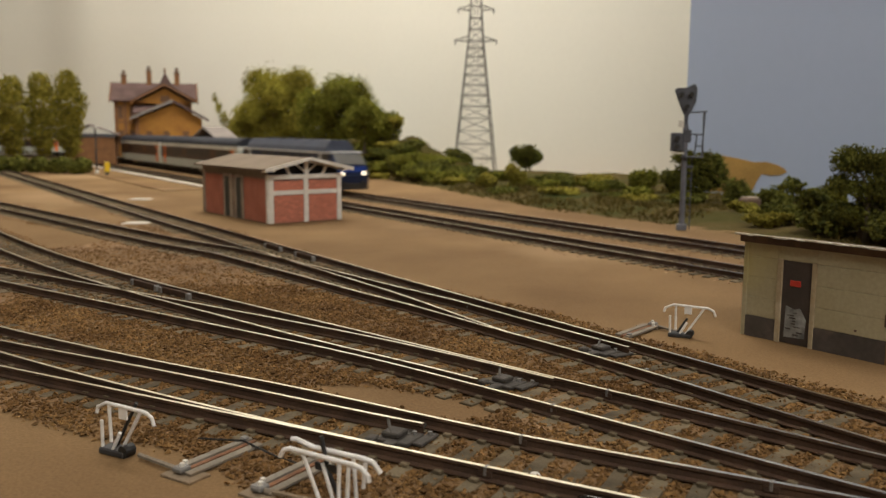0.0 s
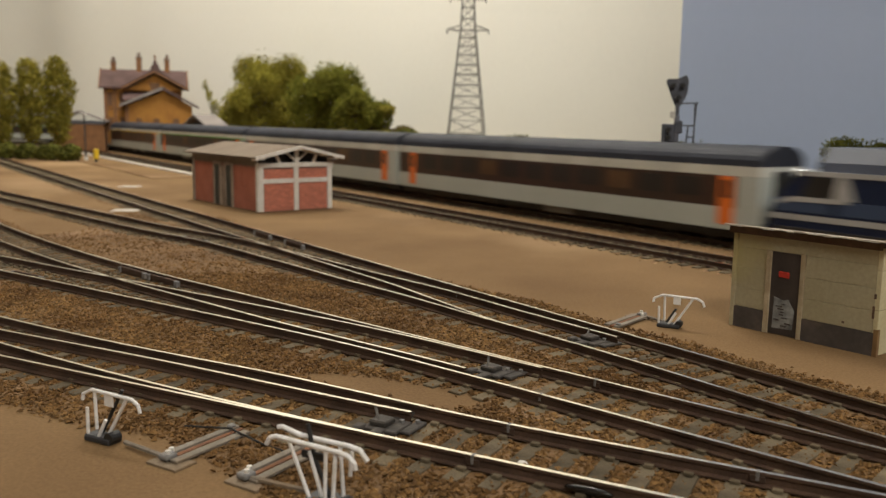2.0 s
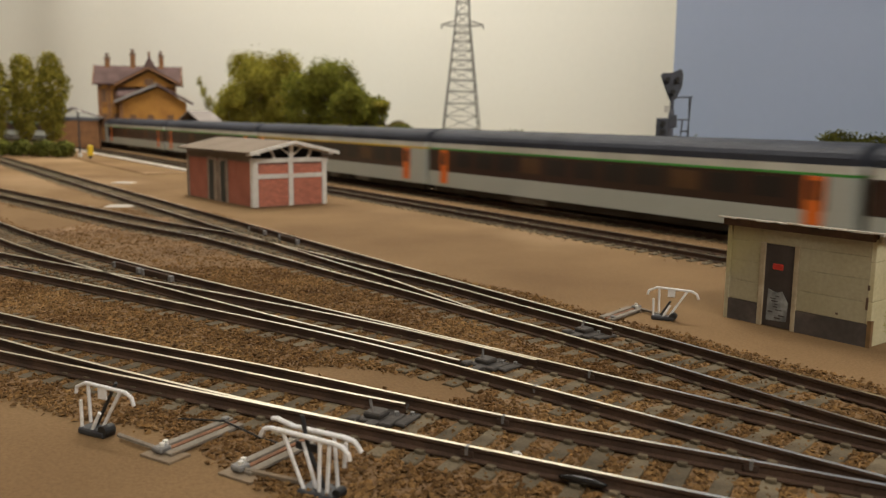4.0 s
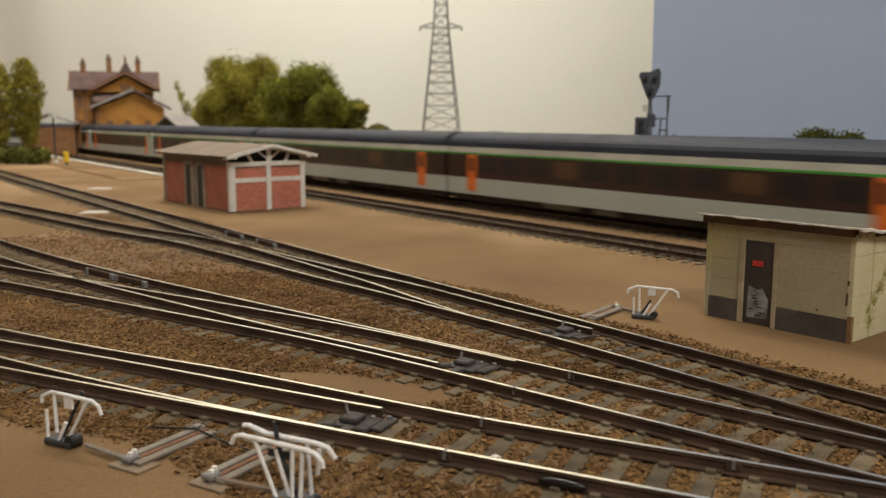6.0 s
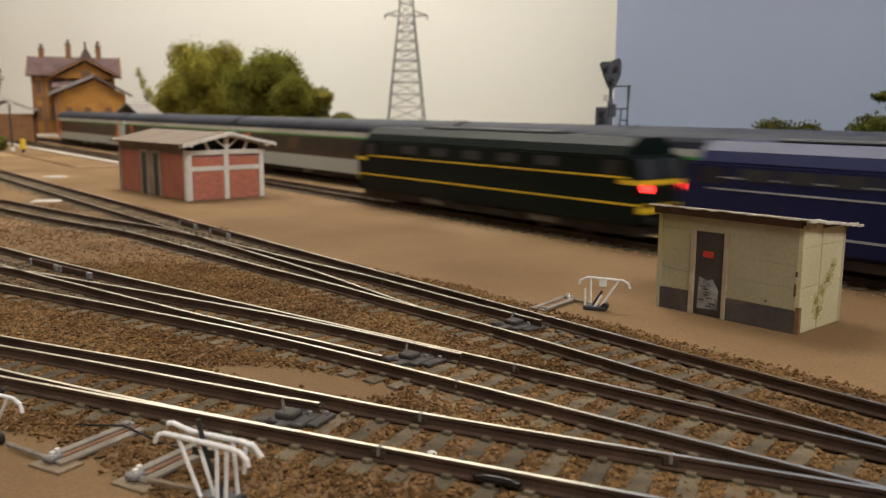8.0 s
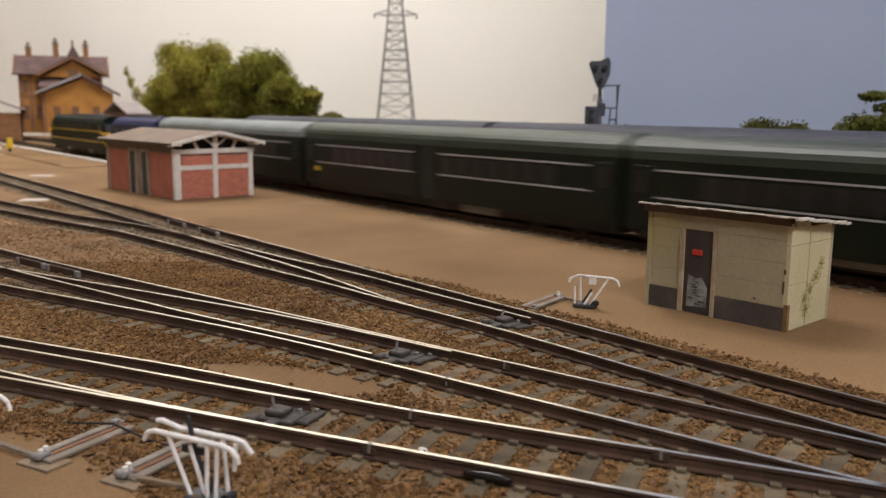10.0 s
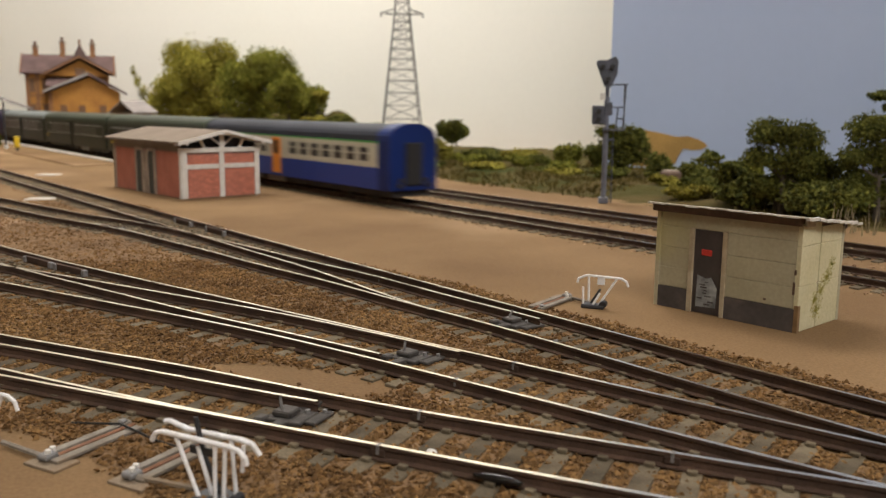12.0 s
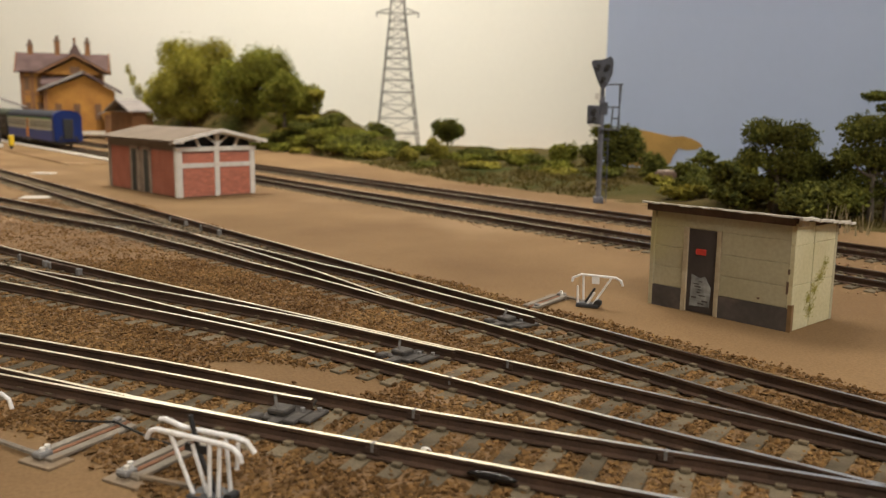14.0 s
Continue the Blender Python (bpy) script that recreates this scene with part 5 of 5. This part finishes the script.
for k in range(16):
    x, y = rng.uniform(-14, 14), rng.uniform(-8, 8)
    bar(stalk, (x, y, -1), (x + rng.uniform(-4, 4), y + rng.uniform(-2, 2), rng.uniform(7, 17)), 0.45, 4, 0.1)
st = thing("dry_reeds", "pale dry reed stalks under the trees", "reeds", mm_pose(222, 408, -3.2))
part("stalk", stalk, material("dry_straw", (0.36, 0.29, 0.16), 0.9, scale=200), st)


def tufts(count):
    s, o = gen.uniform(-1750, 150, count), 430 + 205 * gen.random(count) ** 0.8
    x, y = s * U.x + o * N.x, s * U.y + o * N.y
    ok = ((wobble(x * 0.8, y * 0.8) + gen.uniform(-0.5, 0.9, count)) > 0) & (o > bank_edge(s) + 5)
    x, y = x[ok], y[ok]
    z = land(x, y)
    n = len(x)
    blades = 5
    px = np.repeat(x, blades) + gen.normal(0, 1.1, n * blades)
    py = np.repeat(y, blades) + gen.normal(0, 1.1, n * blades)
    pz = np.repeat(z, blades) - 0.6
    h = gen.uniform(1.5, 4.6, n * blades)
    a = gen.uniform(0, 6.28, n * blades)
    w = gen.uniform(0.35, 0.8, n * blades)
    lx, ly = gen.normal(0, 1.0, n * blades), gen.normal(0, 1.0, n * blades)
    v0 = np.stack([px - w * np.cos(a), py - w * np.sin(a), pz], -1)
    v1 = np.stack([px + w * np.cos(a), py + w * np.sin(a), pz], -1)
    v2 = np.stack([px + lx, py + ly, pz + h], -1)
    return np.stack([v0, v1, v2], 1).reshape(-1, 3), np.arange(3 * n * blades).reshape(-1, 3)


v, q = tufts(26000)
tagged(arrays("grass_tufts", v, q, TUFT), "dry olive and straw grass tufts on the bank", "grass", kind="stuff")

hill = bmesh.new()
out = [(30, 38), (46, 37), (62, 35), (80, 32), (92, 33), (102, 31), (110, 28), (113, 25), (107, 22), (97, 21), (88, 22), (83, 15), (80, 8), (60, 4), (30, 4)]
fa = [hill.verts.new((x, -0.25, z)) for x, z in out]
fb = [hill.verts.new((x, 0.2, z)) for x, z in out]
for k in range(len(out)):
    hill.faces.new((fa[k], fa[(k + 1) % len(out)], fb[(k + 1) % len(out)], fb[k]))
hill.faces.new(fa[::-1])
hp = part("painted_hill", hill, OCHRE, bd, "ochre painted hill shape on the backdrop")

v, q = clumps(MOSS_AT, 1500, 0.05, 0.17, 0.0)
arrays("moss_patch", v, q, MOSS, hut, "yellow-green moss on the wall")

# ---- pylon ----
LATTICE = material("grey_lattice_steel", (0.34, 0.33, 0.30), 0.6, 0.3, scale=100)
pylon = thing("lattice_pylon", "grey steel lattice power pylon with cross arms", "pylon", mm_pose(8, 1190, -2, 4))


def half_width(z):
    return 29 - 19.5 * min(z, 185) / 185 - 4 * max(0, z - 185) / 80


levels_z = [0, 22, 42, 60, 77, 93, 108, 122, 135, 148, 160, 171, 181, 196, 211, 226, 240, 262]
corner = [(-1, -1), (1, -1), (1, 1), (-1, 1)]
for cx, cy in corner:
    for a, b in ((0, 185), (185, 262)):
        part("leg", bars([((cx * half_width(a), cy * half_width(a) * 0.8, a), (cx * half_width(b), cy * half_width(b) * 0.8, b))], 0.85, 4), LATTICE, pylon)
for k, (a, b) in enumerate(zip(levels_z, levels_z[1:])):
    for (ax, ay), (bx, by) in zip(corner, corner[1:] + corner[:1]):
        p, q_ = half_width(a), half_width(b)
        part("diagonal", bars([((ax * p, ay * p * 0.8, a), (bx * q_, by * q_ * 0.8, b))], 0.4, 4), LATTICE, pylon)
        part("diagonal", bars([((bx * p, by * p * 0.8, a), (ax * q_, ay * q_ * 0.8, b))], 0.4, 4), LATTICE, pylon)
        part("cross_bar", bars([((ax * q_, ay * q_ * 0.8, b), (bx * q_, by * q_ * 0.8, b))], 0.75, 4), LATTICE, pylon)
for z, reach in ((180, 29), (221, 25), (252, 20)):
    for d in (-1, 1):
        bm = bmesh.new()
        w = half_width(z)
        for y in (-w * 0.8, w * 0.8):
            bar(bm, (d * w, y, z), (d * reach, 0, z + 1.5), 0.7, 4)
            bar(bm, (d * w, y, z + 7), (d * reach, 0, z + 1.5), 0.6, 4)
        bar(bm, (d * (w + reach) / 2, 0, z), (d * (w + reach) / 2, 0, z + 4), 0.5, 4)
        arm = part("cross_arm", bm, LATTICE, pylon)
        part("insulator", bars([((d * (reach - 1), 0, z + 1.5), (d * (reach - 1), 0, z - 4))], 0.8, 6), IRON, arm)

# ---- colour light signal ----
SIGNAL = material("slate_grey_signal_paint", (0.085, 0.09, 0.115), 0.6, second=(0.06, 0.065, 0.08), scale=200)
MASTPAINT = material("blue_grey_mast_paint", (0.16, 0.165, 0.20), 0.6, scale=200)
sig = thing("colour_light_signal", "slate grey colour light signal with ladder and platform", "railway signal", mm_pose(134.5, 540.5, -3.2, -8))
part("mast", tube([(0, 0, 0), (0, 0, 66)], 1.7, 10), MASTPAINT, sig)
part("mast_top", tube([(0, 0, 64), (0, 0, 84)], 1.2, 10), SIGNAL, sig)
part("mast_foot", boxes((-3, 3, -3, 3, 0, 4), bevel=0.4), MASTPAINT, sig)
head = part("signal_head", extrude([(-7.5, 87), (-6.5, 88.5), (-1, 88.5), (4.5, 91), (6, 88), (5.6, 80), (2.5, 73), (0, 70.5), (-2, 73), (-4.5, 79)], -1.2, 1.4, 0.4), SIGNAL, sig)
for x, z in ((-3.4, 84.5), (2.4, 84.5), (0, 77)):
    part("lens_hood", bars([((x, -3.6, z), (x, -1.0, z))], 1.5, 12), BLACK, head)
low = part("lower_signal_box", boxes((-8.8, -1.2, -2, 2, 49.5, 61), (-1.4, 3.4, -2, 1.5, 55, 63), bevel=0.5), SIGNAL, sig)
for z in (52.5, 57.5):
    part("lens_hood", bars([((-5, -4.2, z), (-5, -1.8, z))], 1.6, 12), BLACK, low)
part("white_plate", boxes((-4.5, -1.2, -1.8, -1.2, 64.5, 68.5), (-8, -0.5, -1.6, 1, 48.0, 48.9)), WHITE, sig)
part("platform", boxes((-2, 11, -4, 4, 45.6, 46.6), bevel=0.2), SIGNAL, sig)
part("guard_rail", bars([((10.5, -3.5, 46), (10, -3.5, 74)), ((10.5, 3.5, 46), (11.8, 3.5, 74)), ((1, 0, 73.5), (12.5, 0, 74)), ((10, -3.5, 60), (10.6, 3.5, 60)), ((1, 0, 60), (10.5, 0, 60)), ((5.5, -3.5, 46), (6.5, -3.5, 60)), ((5.5, -3.5, 53), (10.5, -3.5, 53))], 0.45, 5), SIGNAL, sig)
lad = part("ladder", bars([((1.5, 3.2, 0), (1.5, 3.2, 46)), ((5.0, 3.2, 0), (5.0, 3.2, 46))], 0.35, 5), SIGNAL, sig)
for k in range(11):
    part("rung", bars([((1.5, 3.2, 4 + 4 * k), (5.0, 3.2, 4 + 4 * k))], 0.25, 4), SIGNAL, lad)
part("relay_arm", bars([((-1, 0, 40), (5.2, -1.5, 40))], 0.8, 6), SIGNAL, sig)

# ---- stone stump far off ----
STONE = material("brown_stone", (0.16, 0.10, 0.07), 0.9, scale=120)
stone = thing("stone_stump", "small brown stone stump with a pale lid", "bin", mm_pose(201, 616, L(201, 616) - 1, 20), "")
part("body", boxes((-6.5, 6.5, -5, 5, 0, 10), bevel=0.8), STONE, stone)
part("lid", boxes((-5, 5, -4, 4, 10, 11.6), bevel=0.5), DULL, stone)

# ---- station ----
OCHREWALL = material("ochre_station_wall", (0.41, 0.19, 0.03), 0.85, second=(0.30, 0.13, 0.02), scale=45, fine=600)
TILES = material("purple_brown_roof", (0.13, 0.085, 0.078), 0.85, second=(0.095, 0.062, 0.056), spec=0.1, scale=60, fine=600)
LIGHTROOF = material("pale_grey_roof", (0.27, 0.235, 0.215), 0.8, scale=60)
QUOIN = material("brown_quoin", (0.24, 0.11, 0.04), 0.85, scale=100)
SHUTTER = material("brown_shutter", (0.16, 0.075, 0.03), 0.7, scale=100)
station = thing("station_building", "ochre station building with purple-brown roofs and chimneys", "building", mm_pose(-540, 1500, 10, 16))
part("main_wall", boxes((-73, 52, 0, 56, 0, 98)), OCHREWALL, station)
part("main_roof", section([(-8, 95), (-8, 97.5), (26, 128), (30, 128), (66, 97.5), (66, 95)], -81, 62), TILES, station)
for x in (-81.8, 62.8):
    part("barge_board", section([(-9, 93), (-9, 97), (28, 130), (66, 97), (66, 93), (28, 126)], x - 0.8, x + 0.8), QUOIN, station)
part("front_gable", extrude([(-38, 92), (54, 92), (10, 118)], -10, 6), OCHREWALL, station)
part("gable_window", boxes((2, 18, -10.6, -9.8, 94, 105)), SHUTTER, station)
part("gable_roof", extrude([(-46, 94), (10, 124), (62, 96), (62, 99), (10, 128), (-46, 98)], -17, 24), TILES, station)
part("gable_verge", extrude([(-46, 92), (10, 122), (62, 94), (62, 96.5), (10, 125), (-46, 95)], -18, -17), QUOIN, station)
part("lean_roof", section([(-30, 74), (-30, 76.5), (0, 90), (0, 87)], -42, 40), TILES, station)
part("wing_wall", boxes((-34, 70, -36, 0, 0, 66)), OCHREWALL, station)
part("wing_gable", extrude([(-34, 66), (70, 66), (26, 90)], -36, -2), OCHREWALL, station)
part("wing_roof", extrude([(-46, 64), (24, 94), (82, 62), (82, 65), (24, 97.5), (-46, 67)], -42, 2), TILES, station)
part("wing_verge", extrude([(-46, 63), (24, 93), (24, 98.5), (-46, 67.5)], -44.5, -42), LIGHTROOF, station)
part("wing_verge_far", extrude([(24, 93), (82, 61), (82, 65), (24, 98)], -44, -42), TILES, station)
for x, z0, h in ((-60, 118, 149), (-18, 118, 157), (29, 118, 155)):
    c = part("chimney", boxes((x - 4, x + 4, 22, 32, z0, h - 8), bevel=0.5), QUOIN, station)
    part("chimney_cap", boxes((x - 5, x + 5, 21, 33, h - 10, h - 7), bevel=0.4), STONE, c)
    part("chimney_pot", bars([((x, 27, h - 7), (x, 27, h))], 2.6, 8), STONE, c)
part("dormer", extrude([(-2, 122), (22, 122), (10, 146)], 8, 26), TILES, station)
part("finial", bars([((10, 9, 144), (10, 9, 153))], 2.0, 6), QUOIN, station)
for x, y, z in ((-73, 0, 96), (-58, 0, 96), (-36, -36, 66), (48, 0, 92)):
    part("quoin", boxes((x - 2.0, x + 4.0, y - 1.2, y + 2, 0, z)), QUOIN, station)
part("string_course", boxes((-74, 53, -1.0, 1, 58, 61)), QUOIN, station)
for x in (-65, -46):
    for z in (24, 66):
        wd = part("window", boxes((x - 4, x + 4, -0.8, 0.5, z, z + 20)), SHUTTER, station)
        part("sill", boxes((x - 6.5, x + 6.5, -1.1, -0.4, z - 2, z)), QUOIN, wd)
        part("lintel", boxes((x - 6.5, x + 6.5, -1.1, -0.4, z + 20, z + 22)), QUOIN, wd)
for x in (-16, 12, 44):
    part("window", boxes((x - 5, x + 5, -36.8, -35.5, 18, 44)), SHUTTER, station)
low_shed = thing("goods_shed", "low brown annexe with a pale grey roof", "building", mm_pose(-430, 1440, -3, 16))
part("wall", boxes((-34, 40, 0, 40, 0, 40)), QUOIN, low_shed)
part("roof", extrude([(-44, 40), (4, 62), (52, 40), (52, 42), (4, 65), (-44, 42)], -6, 46), LIGHTROOF, low_shed)
cabin = thing("platform_canopy", "low platform canopy with a pale roof", "canopy", mm_pose(-404, 1352, -3, -50))
part("roof", extrude([(-46, 46), (0, 62), (46, 46), (46, 48), (0, 65), (-46, 48)], -16, 22), LIGHTROOF, cabin)
part("wall", boxes((-38, 38, -8, 14, 0, 46)), QUOIN, cabin)
annex = thing("goods_shed", "low dark annexe with a pale roof beside the station", "building", mm_pose(-640, 1440, -3, 16))
part("wall", boxes((-30, 40, 0, 30, 0, 46)), QUOIN, annex)
part("roof", extrude([(-40, 46), (0, 66), (46, 50), (46, 52), (0, 69), (-40, 48)], -6, 36), LIGHTROOF, annex)

# ---- platform ----
COPING = material("pale_platform_edge", (0.62, 0.56, 0.48), 0.8, scale=60)
plat = thing("station_platform", "low sandy station platform with pale coping", "platform", along_main(-1290, 262, -3.2))
part("deck", boxes((-430, 420, -34, 12, 0, 0.8)), SAND, plat)
for k in range(34):
    part("coping_slab", boxes((-430 + 25 * k, -405.4 + 25 * k, 12.2, 20, 0, 2.2), bevel=0.3), COPING, plat)
post = thing("platform_lamp", "grey platform lamp post", "lamp post", along_main(-1240, 240, -2.4))
part("pole", tube([(0, 0, 0), (0, 0, 62)], 1.1, 8), IRON, post)
part("lamp_head", boxes((-6, 6, -2.5, 2.5, 60, 63), bevel=0.6), WHITE, post)
part("base", boxes((-2.4, 2.4, -2.4, 2.4, 0, 5), bevel=0.4), WHITE, post)
# A plain block on a foot, in place of a yellow model figure.
figure_block = thing("yellow_figure_block", "small yellow block for a figure on the platform", "box", along_main(-1195, 244, -2.4))
part("case", boxes((-3.4, 3.4, -3, 3, 4, 17), bevel=0.5), LINE_YELLOW, figure_block)
part("pedestal", boxes((-1.5, 1.5, -1.5, 1.5, 0, 4)), IRON, figure_block)
for x, y, rz in ((-288, 741, -4), (-217, 550, 6)):
    b = thing("foot_crossing_board", "pale crossing board beside the rails", "board", mm_pose(x, y, -3.2, rz), "crossing boards")
    part("board", boxes((-8.5, 8.5, -7, 7, 0, 0.7), bevel=0.15), COPING, b)

# ---- small things by the near rail ----
post2 = thing("marker_post", "short pale marker post in the sand", "post", mm_pose(-106, 177, -3.2))
part("stake", boxes((-0.9, 0.9, -0.7, 0.7, 0, 3.8), bevel=0.2), WHITE, post2)
slug = bmesh.new()
bmesh.ops.create_icosphere(slug, subdivisions=2, radius=1.0)
bmesh.ops.scale(slug, vec=(4.4, 0.7, 0.8), verts=slug.verts)
clip_ = part("rail_contact", slug, material("glossy_black_plastic", (0.015, 0.013, 0.012), 0.18, bump=0.0), smooth=True)
clip_.matrix_basis = mm_pose(21.8, 131.0, -1.5, -26)
tagged(clip_, "glossy black track contact beside the rail", "track contact")


motions()
